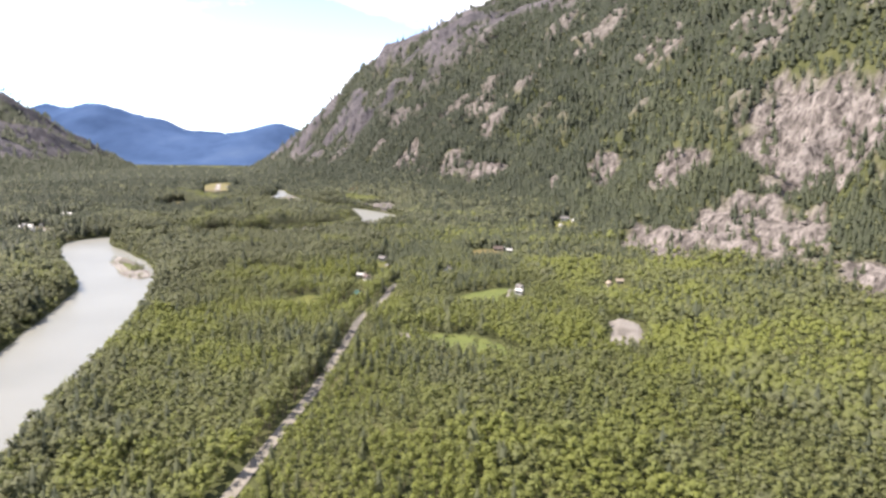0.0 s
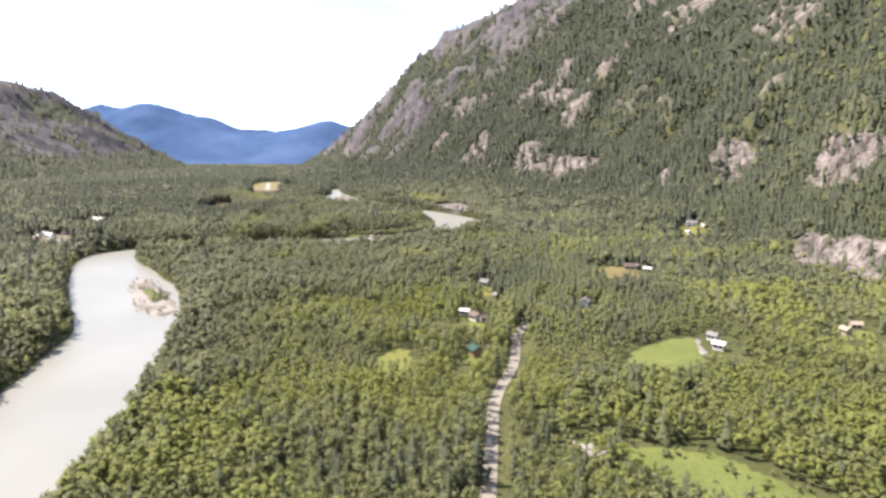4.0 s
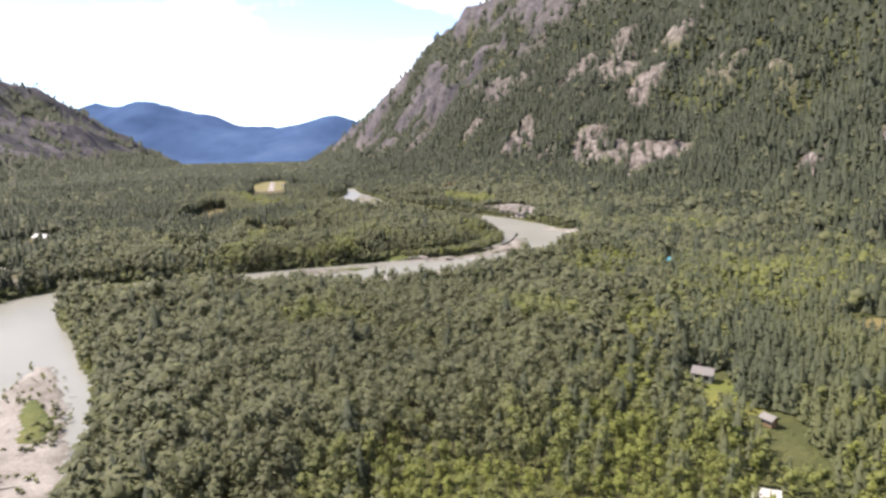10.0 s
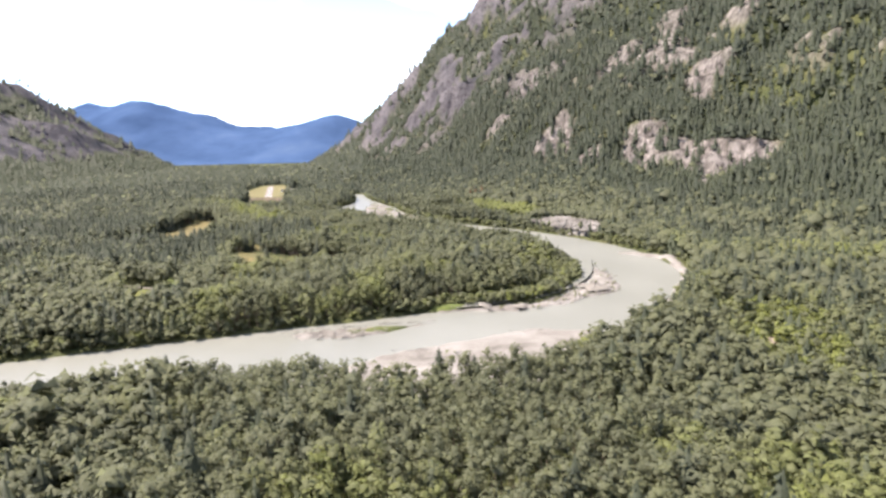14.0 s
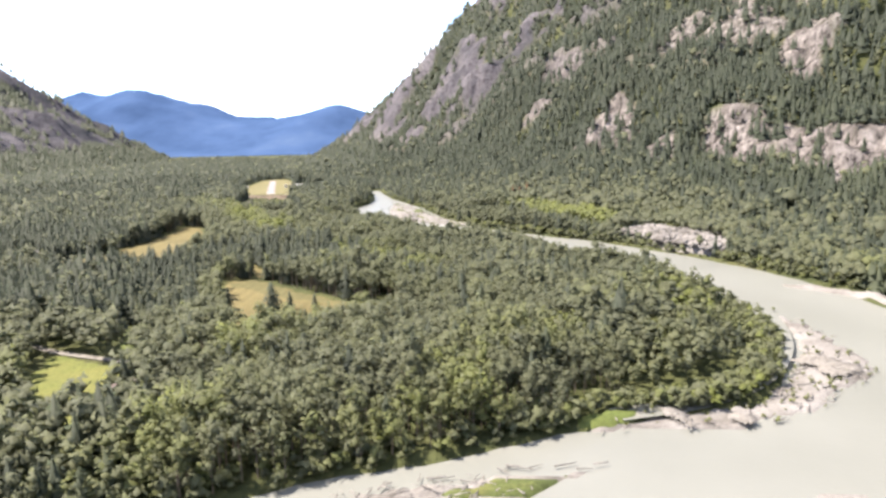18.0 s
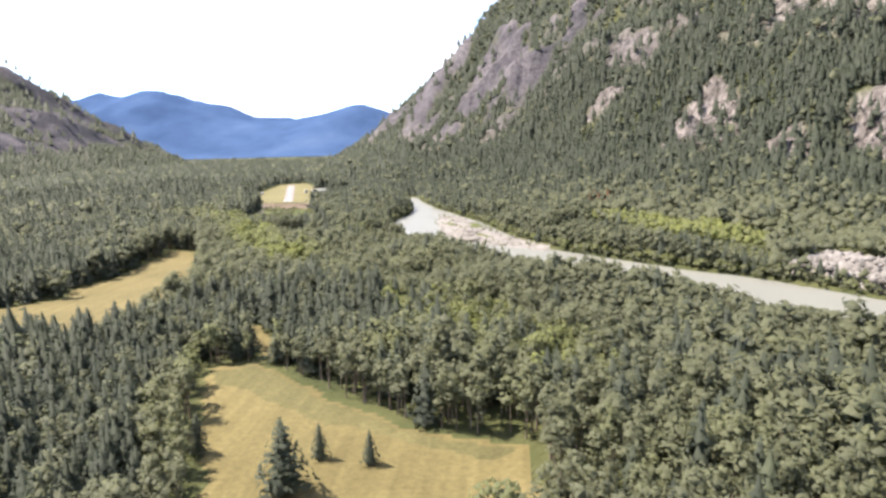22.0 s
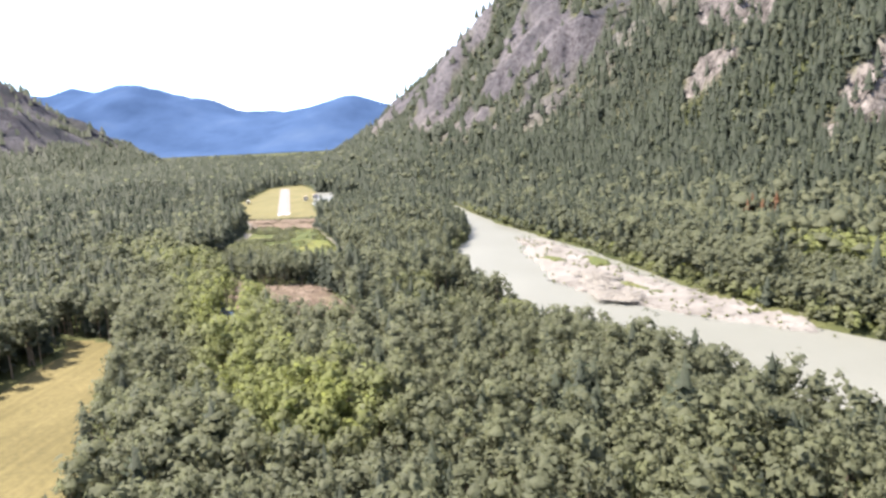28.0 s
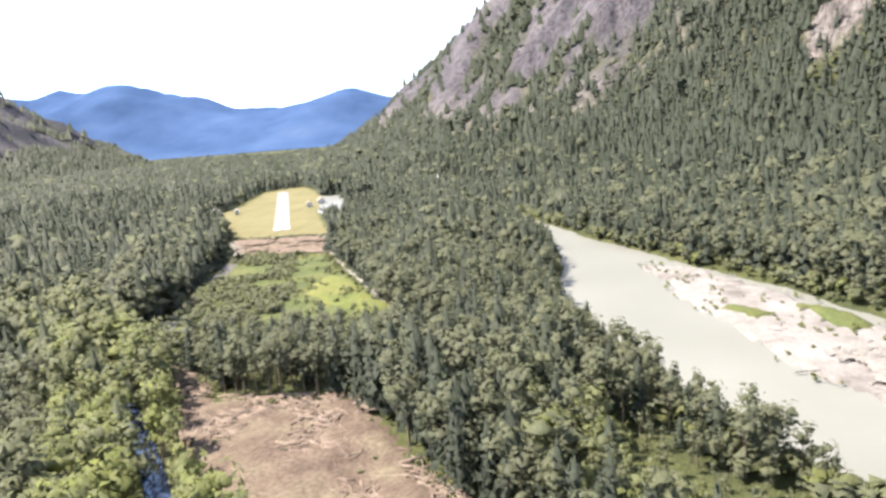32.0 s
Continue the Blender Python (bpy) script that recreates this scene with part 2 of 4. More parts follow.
def along(x, y, line):
    """Distance from points to a sampled line, its nearest index, and the signed side (right of the line: plus)."""
    x, y = np.atleast_1d(x).ravel(), np.atleast_1d(y).ravel()
    best, near = np.full(x.shape, 1e12), np.zeros(x.shape, int)
    for k, q in enumerate(line):
        d = (x - q[0]) ** 2 + (y - q[1]) ** 2
        m = d < best
        best[m], near[m] = d[m], k
    a, b = line[np.maximum(near - 1, 0)], line[np.minimum(near + 1, len(line) - 1)]
    side = (b[:, 0] - a[:, 0]) * (y - line[near, 1]) - (b[:, 1] - a[:, 1]) * (x - line[near, 0])
    return np.sqrt(best), near, -np.sign(side)


# x, y, half width, from the far end downstream
RIVER = spline([(-385, 1560, 9), (-352, 1450, 10), (-338, 1392, 18), (-325, 1320, 36), (-303, 1248, 37), (-268, 1176, 33), (-218, 1121, 32), (-167, 1073, 34),
                (-121, 1017, 32), (-92, 957, 32), (-83, 900, 29), (-97, 842, 27), (-127, 792, 32), (-172, 764, 43), (-238, 742, 37), (-300, 722, 29),
                (-344, 706, 24), (-363, 682, 21), (-352, 648, 22), (-324, 608, 26), (-272, 535, 30), (-232, 463, 24), (-199, 355, 25), (-178, 265, 23),
                (-150, 140, 24), (-120, 0, 26), (-100, -200, 28)], 7)
ROADLINE = spline([(-72, 60), (-60, 200), (-54, 260), (-51, 330), (-49, 380), (-41, 420), (-38, 460), (-29, 500), (-17, 546)], 6)
INLET = spline([(-111, 773), (-114, 763), (-123, 747), (-136, 729), (-152, 712)], 4)
SLOUGH = spline([(-104, 938), (-110, 893), (-122, 860), (-140, 834), (-160, 819), (-184, 810)], 5)
CREEK = spline([(-418, 1165), (-428, 1192), (-440, 1216), (-466, 1252), (-494, 1284), (-516, 1304), (-545, 1330)], 5)
LEFTTRACK = spline([(-486, 1300), (-492, 1330), (-503, 1390), (-514, 1440), (-534, 1482)], 6)
FOOT_R = spline([(360, -600), (275, 200), (218, 500), (155, 720), (65, 950), (-45, 1150), (-205, 1395), (-385, 1700), (-735, 2381), (-620, 3000), (-300, 3600)], 40)
FOOT_L = spline([(-1500, -600), (-1300, 800), (-1190, 1700), (-1230, 2300), (-1302, 2812), (-1700, 3150), (-2400, 3400)], 40)
# outlines of open ground
BIGFIELD = [(-462, 1186), (-490, 1192), (-478, 1166), (-472, 1104), (-477, 1076), (-466, 1062), (-494, 1034), (-502, 1016), (-448, 980), (-412, 975), (-396, 985), (-404, 1060), (-414, 1100), (-427, 1106)]
MIDFIELD = [(-357, 974), (-340, 978), (-303, 948), (-286, 936), (-258, 924), (-254, 904), (-262, 888), (-278, 868), (-296, 858), (-316, 862), (-325, 900), (-340, 925), (-351, 955)]
GLADE = [(-368, 1024), (-356, 1020), (-338, 994), (-333, 976), (-344, 980), (-358, 1002)]
MEADOW = [(-374, 858), (-334, 846), (-324, 828), (-332, 814), (-344, 816), (-366, 836)]
PADDOCK = [(-370, 890), (-363, 894), (-344, 867), (-340, 856), (-350, 858), (-356, 868)]
CLEARING_A = [(-31, 354), (-16, 352), (0, 349), (14, 347), (38, 337), (28, 329), (14, 334), (0, 335), (-14, 343), (-24, 343)]
CLEARING_B = [(-2, 430), (14, 449), (36, 464), (50, 465), (42, 440), (30, 424), (10, 419)]
CLEARING_C = [(-104, 428), (-96, 440), (-84, 438), (-80, 424), (-94, 418)]
BARNYARD = [(20, 640), (40, 652), (60, 650), (66, 625), (60, 608), (34, 605)]
CLEARCUT = [(-472, 1284), (-446, 1257), (-414, 1256), (-393, 1226), (-368, 1196), (-382, 1176), (-414, 1194), (-438, 1226)]
OVERRUN = [(-494, 1318), (-514, 1440), (-463, 1430), (-442, 1385), (-412, 1314), (-450, 1322)]
STRIP = [(-514, 1440), (-534, 1484), (-476, 1484), (-463, 1430)]
AIRFIELD = [(-536, 1484), (-598, 1592), (-620, 1618), (-606, 1650), (-634, 1808), (-597, 1850), (-552, 1750), (-515, 1606), (-476, 1484)]
VILLAGE = [(-388, 672), (-384, 702), (-415, 765), (-500, 806), (-530, 770), (-440, 690)]
HALLYARD = [(-545, 925), (-490, 925), (-462, 826), (-505, 830)]
PIT = [(86, 348), (90, 364), (97, 370), (109, 358), (101, 336), (88, 338)]
BAR_WEST = [(-296, 593), (-286, 560), (-266, 530), (-246, 498), (-227, 486), (-219, 500), (-236, 527), (-258, 560), (-284, 590)]
BAR_NEAR = [(-245, 716), (-199, 749), (-150, 776), (-120, 776), (-124, 742), (-150, 716), (-200, 700)]
BAR_ISLE = [(-256, 768), (-246, 757), (-228, 759), (-212, 767), (-189, 785), (-210, 784), (-235, 776)]
BAR_INNER = [(-105, 935), (-97, 909), (-93, 868), (-98, 847), (-111, 832), (-130, 815), (-155, 803), (-200, 800), (-186, 812), (-166, 814), (-148, 819), (-127, 842), (-114, 866), (-107, 889)]
BAR_LAKE = [(-328, 1378), (-329, 1370), (-325, 1317), (-320, 1281), (-315, 1255), (-306, 1240), (-272, 1202), (-236, 1178), (-238, 1200), (-258, 1235), (-276, 1272), (-283, 1300), (-294, 1334), (-305, 1362)]
BAR_EAST = [(-132, 1106), (-110, 1062), (-90, 1034), (-82, 1030), (-68, 1064), (-78, 1110), (-98, 1138), (-118, 1124)]
# groves of fresh green and of dark trees
SHRUBS = [(-364, 1236), (-350, 1234), (-342, 1214), (-322, 1208), (-316, 1190), (-345, 1186), (-362, 1210)]
LIME = [[(-322, 1048), (-298, 1040), (-262, 1010), (-233, 986), (-220, 950), (-252, 943), (-268, 982), (-300, 1012)],
        [(-165, 510), (-155, 528), (-135, 515), (-110, 508), (-84, 530), (-74, 560), (-68, 600), (-70, 650), (-88, 685), (-72, 692), (-52, 640), (-52, 600), (-66, 540), (-85, 490), (-80, 440), (-100, 420), (-112, 468), (-150, 475)],
        [(-174, 606), (-152, 626), (-146, 606)], [(-246, 998), (-228, 990), (-234, 955), (-244, 960)], [(-222, 872), (-188, 872), (-184, 850), (-222, 850)], [(-165, 388), (-115, 402), (-104, 362), (-150, 358)],
        [(-78, 786), (-36, 784), (-45, 728), (-72, 680), (-90, 680), (-86, 728)], [(-512, 1230), (-485, 1226), (-490, 1212), (-512, 1214)], SHRUBS, [(-140, 980), (-120, 950), (-128, 900), (-150, 860), (-170, 845), (-150, 890), (-142, 930)]]
DARKWOOD = [[(-384, 1056), (-344, 1054), (-282, 992), (-296, 958), (-340, 978), (-362, 978), (-352, 940), (-345, 890), (-400, 880), (-470, 930), (-450, 985), (-400, 985)],
            [(-470, 1090), (-520, 1140), (-700, 1120), (-700, 980), (-520, 1000)]]
LUSHLINE = spline([(-545, 1330), (-494, 1284), (-440, 1216), (-418, 1165), (-398, 1133), (-374, 1106)], 8)
BRIGHT = [(-205, 1296), (-170, 1250), (-128, 1178), (-120, 1196), (-160, 1272), (-188, 1310)]


def toward(poly, m, skew=0.27):
    """The outline with its south side moved m metres south."""
    y0 = sum(p[1] for p in poly) / len(poly)
    return [(x + skew * m, y - m) if y < y0 else (x, y) for x, y in poly]


MEADOW, BARNYARD = toward(MEADOW, 27), toward(BARNYARD, 34, -0.3)
CLEARING_A, CLEARING_B, CLEARING_C = toward(CLEARING_A, 21, 0.0), toward(CLEARING_B, 20, -0.2), toward(CLEARING_C, 14, 0.1)
CLEARCUT, OVERRUN, BAR_NEAR, PIT = toward(CLEARCUT, 10), toward(OVERRUN, 24), toward(BAR_NEAR, 10), toward(PIT, 10, -0.44)
CLEARINGS = [BIGFIELD, MIDFIELD, GLADE, MEADOW, CLEARING_A, CLEARING_B, CLEARING_C, BARNYARD, CLEARCUT, OVERRUN, STRIP, AIRFIELD, PIT, VILLAGE, HALLYARD]
POND_EDGE = [(-552, 1726), (-524, 1724), (-506, 1650), (-496, 1600), (-512, 1586), (-520, 1606)]
# woods of low young growth
LOWWOOD = [(0.42, [(-520, 1606), (-476, 1484), (-440, 1484), (-440, 1600), (-500, 1730)]), (0.7, [(82, 345), (108, 345), (96, 315), (74, 315)]),
           (0.6, [(-466, 1790), (-424, 1800), (-360, 1640), (-412, 1640)]), (0.72, [(-494, 1318), (-412, 1314), (-380, 1262), (-474, 1272)])]
MARSH = [(-215, 1300), (-175, 1238), (-125, 1160), (-103, 1185), (-150, 1278), (-190, 1322)]
LOWWOOD += [(0.4, SHRUBS), (0.7, MARSH), (0.5, [(-240, 1222), (-185, 1160), (-140, 1112), (-123, 1158), (-174, 1236), (-215, 1290)])]
CLEARINGS += [POND_EDGE, PADDOCK]
BAR_TALUS = [(-84, 966), (-54, 936), (-57, 886), (-70, 854), (-78, 832), (-102, 784), (-94, 786), (-68, 838), (-49, 884), (-44, 938), (-64, 964)]
BARS = [BAR_TALUS, BAR_WEST, BAR_NEAR, BAR_ISLE, BAR_INNER, BAR_LAKE, BAR_EAST]
HOUSES = [(-57, 431, 8), (-64, 500, 5), (-58, 488, 9), (-54, 574, 9), (-47, 540, 9), (2, 520, 9), (52, 636, 9), (60, 628, 8), (146, 815, 17), (126, 768, 10),
          (52, 460, 9), (50, 446, 9), (-515, 908, 14), (-500, 890, 9), (-328, 822, 6), (128, 484, 9), (118, 474, 8), (-13, 776, 8), (-64, 746, 4), (-508, 1036, 10), (-516, 1048, 9), (-502, 1016, 9)]


def inside(x, y, poly):
    p = np.array(poly, float)
    r = np.zeros(np.shape(x), bool)
    for (x1, y1), (x2, y2) in zip(p, np.roll(p, -1, 0)):
        if y1 != y2:
            r ^= ((y1 > y) != (y2 > y)) & (x < (x2 - x1) * (y - y1) / (y2 - y1) + x1)
    return r


def smooth(a, b, v):
    t = np.clip((v - a) / (b - a), 0, 1)
    return t * t * (3 - 2 * t)


# cliffs on the mountain side: x, y, reach along y, reach across
CLIFFS = [(205, 640, 62, 25), (270, 580, 80, 36), (268, 770, 50, 30), (365, 660, 150, 50), (284, 432, 26, 18), (84, 1172, 34, 24), (50, 1215, 60, 28), (14, 1285, 60, 30), (-40, 1340, 30, 18), (-80, 1440, 50, 36), (-150, 1590, 34, 30), (-110, 1650, 80, 32), (-310, 1980, 60, 44), (-235, 1860, 40, 30), (92, 1350, 40, 24), (220, 925, 40, 22), (164, 978, 16, 14)]


def land(x, y):
    """Height of the ground, how bare its rock is, and how hazed its colour."""
    shape = np.shape(x)
    x, y = np.asarray(x, float).ravel(), np.asarray(y, float).ravel()
    dr, _, sr = along(x, y, FOOT_R)
    dl, _, sl = along(x, y, FOOT_L)
    dr, dl = dr * sr, -dl * sl
    big, mid, small = fbm(x / 420, y / 420, 4), fbm(x / 90 + 40, y / 90, 4), fbm(x / 17 + 3, y / 17, 3)
    d = np.maximum(dr + (mid - 0.5) * 60 * smooth(20, 150, dr), 0)
    hr = np.where(d < 190, 0.25 * d + 0.0022 * d * d, 126.9 + 1.0 * (d - 190))
    hr = hr * (0.65 + 0.7 * big)
    hr = np.where(hr > 420, 420 + (hr - 420) * 0.45, hr)
    hr += smooth(30, 200, d) * ((mid - 0.5) * 46 + (small - 0.5) * 9)
    e = np.maximum(dl + (mid - 0.5) * 80 * smooth(20, 200, dl), 0)
    hl = (0.62 * e) * (0.6 + 0.8 * big)
    hl = np.where(hl > 300, 300 + (hl - 300) * 0.4, hl) + smooth(30, 250, e) * ((mid - 0.5) * 40 + (small - 0.5) * 8)
    h = np.maximum(hr, 0) + np.maximum(hl, 0)
    rock = smooth(0.55, 0.63, mid + 0.25 * (small - 0.5)) * smooth(150, 270, d) * 0.9
    hazed = smooth(20, 120, e)
    rock = np.maximum(rock, smooth(0.2, 0.34, mid + 0.4 * (small - 0.5)) * hazed * 0.97)
    rock = np.maximum(rock, smooth(0.38, 0.52, mid + 0.4 * (small - 0.5)) * smooth(1500, 1900, y) * smooth(50, 130, d))
    # The far right slope takes the same haze tint.
    hazed = np.maximum(hazed, 0.8 * smooth(1500, 1900, y) * smooth(60, 160, d))
    for cx, cy, ry, rx in CLIFFS:
        r = np.hypot((x - cx) / rx, (y - cy) / ry) + (small - 0.5) * 0.9 + (mid - 0.5) * 0.8
        k = smooth(1.2, 0.85, r)
        rock = np.maximum(rock, k)
        step = 15.0 + 6.0 * mid
        q = np.floor(h / step)
        ledge = step * (q + smooth(0.5, 0.95, h / step - q))
        h = h + k * (0.85 * (ledge - h) + fbm(x / 9, y / 9 + 31, 3) * 6 + 22 * (np.abs(fbm(x / 20 + 7, y / 20, 3) - 0.5) - 0.1))
    h = h + 4 * np.exp(-(((x - 100) / 17) ** 2 + ((y - 366) / 12) ** 2))
    dv, near, _ = along(x, y, RIVER)
    bank = dv - RIVER[near, 2] - (small - 0.5) * 5
    h = np.where(bank < 7, h * smooth(0, 40, bank) - 3.0 * smooth(5, -5, bank), h)
    return h.reshape(shape), rock.reshape(shape), hazed.reshape(shape)


def mesh_object(name, verts, faces, mat, smooth_faces=False, attrs=None, normals=None):
    """A mesh of triangles or quads from arrays."""
    me = bpy.data.meshes.new(name)
    verts, faces = np.asarray(verts, np.float32), np.asarray(faces, np.int32)
    k = faces.shape[1]
    me.vertices.add(len(verts))
    me.vertices.foreach_set("co", verts.ravel())
    me.loops.add(faces.size)
    me.loops.foreach_set("vertex_index", faces.ravel())
    me.polygons.add(len(faces))
    me.polygons.foreach_set("loop_start", np.arange(0, faces.size, k, dtype=np.int32))
    me.polygons.foreach_set("use_smooth", np.full(len(faces), smooth_faces))
    me.materials.append(mat)
    for key, v in (attrs or {}).items():
        me.attributes.new(key, "FLOAT", "POINT").data.foreach_set("value", np.asarray(v, np.float32))
    me.update(calc_edges=True)
    if normals is not None:
        me.normals_split_custom_set_from_vertices(np.asarray(normals, np.float32))
    return new(name, me)


def grid_faces(nx, ny):
    i = np.arange(nx * ny).reshape(ny, nx)
    return np.stack([i[:-1, :-1], i[:-1, 1:], i[1:, 1:], i[1:, :-1]], -1).reshape(-1, 4)


def steps(lo, a, b, hi, fine, grow):
    """Coordinates with even fine steps from a to b, and growing ones out to lo and hi."""
    mid, out = list(np.arange(a, b, fine)), []
    s, v = fine, a
    left = []
    while v > lo:
        s *= grow
        v -= s
        left.append(v)
    s, v = fine, mid[-1]
    while v < hi:
        s *= grow
        v += s
        out.append(v)
    return np.array(left[::-1] + mid + out)


# ---- ground ----
gx, gy = steps(-3300, -520, 420, 2400, 4.5, 1.045), steps(-900, 120, 1500, 3900, 4.5, 1.035)
X, Y = np.meshgrid(gx, gy)
Z, ROCK, HAZED = land(X, Y)
ground = mesh_object("ground", np.stack([X, Y, Z], -1).reshape(-1, 3), grid_faces(len(gx), len(gy)), GROUND, True, {"rock": ROCK.ravel(), "hazed": HAZED.ravel()})
tagged(ground, "wooded valley floor rising to bare granite mountain sides", "ground", kind="structure")


def sheet(name, poly, mat, label, category, z=0.25, cell=2.2, rough=0.0, wobble=3.0):
    """Open ground inside an outline, as a sheet that follows the land, with a ragged edge."""
    p = np.array(poly, float)
    xs, ys = np.arange(p[:, 0].min() - 6, p[:, 0].max() + 6, cell), np.arange(p[:, 1].min() - 6, p[:, 1].max() + 6, cell)
    A, B = np.meshgrid(xs, ys)
    wx, wy = (fbm(A / 13, B / 13, 3) - 0.5) * 2 * wobble, (fbm(A / 13 + 50, B / 13, 3) - 0.5) * 2 * wobble
    keep = inside(A + wx, B + wy, poly)
    f = grid_faces(len(xs), len(ys))
    f = f[keep.ravel()[f].sum(1) >= 3]
    base = land(A, B)[0]
    H = np.maximum(base, -1.2) + z + rough * fbm(A / 9, B / 9, 3)
    full = np.zeros(A.size, int)
    np.add.at(full, f.ravel(), 1)
    rim = (full < 4).reshape(A.shape)
    near_rim = ~rim & (np.roll(rim, 1, 0) | np.roll(rim, -1, 0) | np.roll(rim, 1, 1) | np.roll(rim, -1, 1))
    H = np.where(rim, base - 0.4, np.where(near_rim, 0.5 * H + 0.5 * (np.maximum(base, -1.2) + 0.1), H))
    used, inv = np.unique(f, return_inverse=True)
    ob = mesh_object(name, np.stack([A, B, H], -1).reshape(-1, 3)[used], inv.reshape(-1, 4), mat, True)
    return tagged(ob, label, category, kind="structure")


def ribbon(name, line, half, mat, label, category, z=0.3, flat=None):
    line = np.asarray(line, float)
    d = np.gradient(line[:, :2], axis=0)
    d /= np.linalg.norm(d, axis=1)[:, None]
    nrm = np.stack([-d[:, 1], d[:, 0]], 1)
    rows = []
    cols = np.linspace(-1, 1, 5)
    for c in cols:
        q = line[:, :2] + nrm * (np.asarray(half).reshape(-1, 1) * c)
        h = np.full(len(q), flat) if flat is not None else np.maximum(land(q[:, 0], q[:, 1])[0], 0) + z
        rows.append(np.column_stack([q, h]))
    v = np.stack(rows, 1).reshape(-1, 3)
    return tagged(mesh_object(name, v, grid_faces(5, len(line)), mat, True), label, category, kind="structure")


ribbon("river", RIVER, RIVER[:, 2] + 9, WATER, "pale silty glacial river winding through forest", "river", flat=-1.3)
ribbon("road", ROADLINE, 2.1, ROAD, "pale gravel road through the forest", "road")
for nm, poly, mat, label, cat, extra in [
        ("hay_field", BIGFIELD, HAY, "golden mown hay field among trees", "field", {}),
        ("hay_field", MIDFIELD, HAY, "golden mown hay field with single firs", "field", {}),
        ("glade", GLADE, HAY, "dry grassy glade between dark conifers", "glade", {}),
        ("meadow", MEADOW, DRYMEADOW, "yellow-green meadow beside a track", "meadow", {}),
        ("paddock", PADDOCK, GRASS, "small green paddock behind the meadow track", "paddock", {}),
        ("clearing", CLEARING_A, GRASS, "narrow grassy clearing in the forest", "clearing", {}),
        ("clearing", CLEARING_B, GRASS, "bright green mown clearing", "clearing", {}),
        ("clearing", CLEARING_C, DRYMEADOW, "small yellow-green grass clearing", "clearing", {}),
        ("farmyard", BARNYARD, HAY, "dry yellow yard round low buildings", "yard", {}),
        ("logged_clearing", CLEARCUT, SLASH, "brown clear-cut ground strewn with slash", "clearing", {"rough": 2.4}),
        ("scrub", OVERRUN, SCRUB, "low green scrub before the airfield", "scrub", {"rough": 1.5}),
        ("dry_strip", STRIP, SLASH, "brown cleared strip below the runway", "clearing", {"rough": 0.6}),
        ("airfield_grass", AIRFIELD, AIRGRASS, "dry yellow grass round the runway", "grass", {}),
        ("village_ground", VILLAGE, DUST, "pale dusty ground round the riverside village", "grass", {}),
        ("hall_yard", HALLYARD, AIRGRASS, "dry yard round the white hall", "yard", {}),
        ("bare_patch", PIT, GRAVEL, "bare pale gravel pit in the forest", "gravel", {"rough": 1.5}),
        ("bright_thicket", BRIGHT, SCRUB, "bright green marshy strip below the mountain", "scrub", {"rough": 1.0}),
        ("gravel_bar", BAR_WEST, GRAVEL, "gravel bar with scrub in the river bend", "gravel bar", {"rough": 0.7, "z": 0.2, "wobble": 1.2}),
        ("gravel_bar", BAR_NEAR, GRAVEL, "broad white gravel bar beside the river", "gravel bar", {"rough": 0.45, "z": 0.2}),
        ("gravel_bar", BAR_ISLE, GRAVEL, "low gravel island with stranded driftwood", "gravel bar", {"rough": 0.4, "z": 0.05}),
        ("gravel_bar", BAR_INNER, GRAVEL, "grey gravel bar on the inner river bend", "gravel bar", {"rough": 0.35, "z": 0.1}),
        ("gravel_bar", BAR_LAKE, GRAVEL, "long pale gravel bar in the river", "gravel bar", {"rough": 0.9, "z": 0.2}),
        ("gravel_bank", BAR_TALUS, GRAVEL, "strip of pale boulders under the wooded river bank", "gravel bank", {"rough": 2.0, "z": 0.5, "wobble": 1.0}),
        ("gravel_bar", BAR_EAST, GRAVEL, "white eroded gravel bank below the forest", "gravel bar", {"rough": 6.0, "z": 2.0})]:
    sheet(nm, poly, mat, label, cat, **extra)
sheet("stubble", [(-357, 973), (-340, 977), (-303, 947), (-286, 935), (-260, 923), (-262, 912), (-290, 922), (-315, 934), (-338, 950), (-349, 956)], STUBBLE, "olive stubble along the north side of the hay field", "grass", z=0.36)
sheet("bar_grass", [(-299, 1318), (-286, 1312), (-281, 1292), (-288, 1280), (-297, 1290)], SCRUB, "green grass strip growing on the gravel bar", "grass", z=1.3)
sheet("bar_grass", [(-320, 1310), (-311, 1317), (-300, 1302), (-311, 1296)], SCRUB, "small green grass patch on the gravel bar", "grass", z=1.3)
sheet("bar_grass", [(-124, 779), (-118, 765), (-129, 744), (-150, 722), (-168, 714), (-150, 735), (-133, 758)], DRYMEADOW, "yellow-green grass edge of the gravel bar", "grass", z=1.0)
sheet("bar_grass", [(-279, 563), (-266, 559), (-246, 539), (-237, 518), (-252, 520), (-266, 540)], SCRUB, "green scrub in the middle of the gravel bar", "grass", z=1.2)
sheet("bar_grass", [(-292, 1262), (-282, 1256), (-270, 1236), (-278, 1232), (-288, 1246)], SCRUB, "grass growing on the river side of the gravel", "grass", z=1.3)
sheet("dry_scrub", [(-456, 1398), (-440, 1372), (-414, 1327), (-418, 1312), (-437, 1326), (-456, 1346)], DRYMEADOW, "yellow dry scrub beside the track", "scrub", z=0.6, rough=1.6)
sheet("bare_patch", [(-31, 354), (-16, 352), (-13, 340), (-24, 338)], GRAVEL, "tan bare soil in the forest clearing", "bare soil", z=0.32)
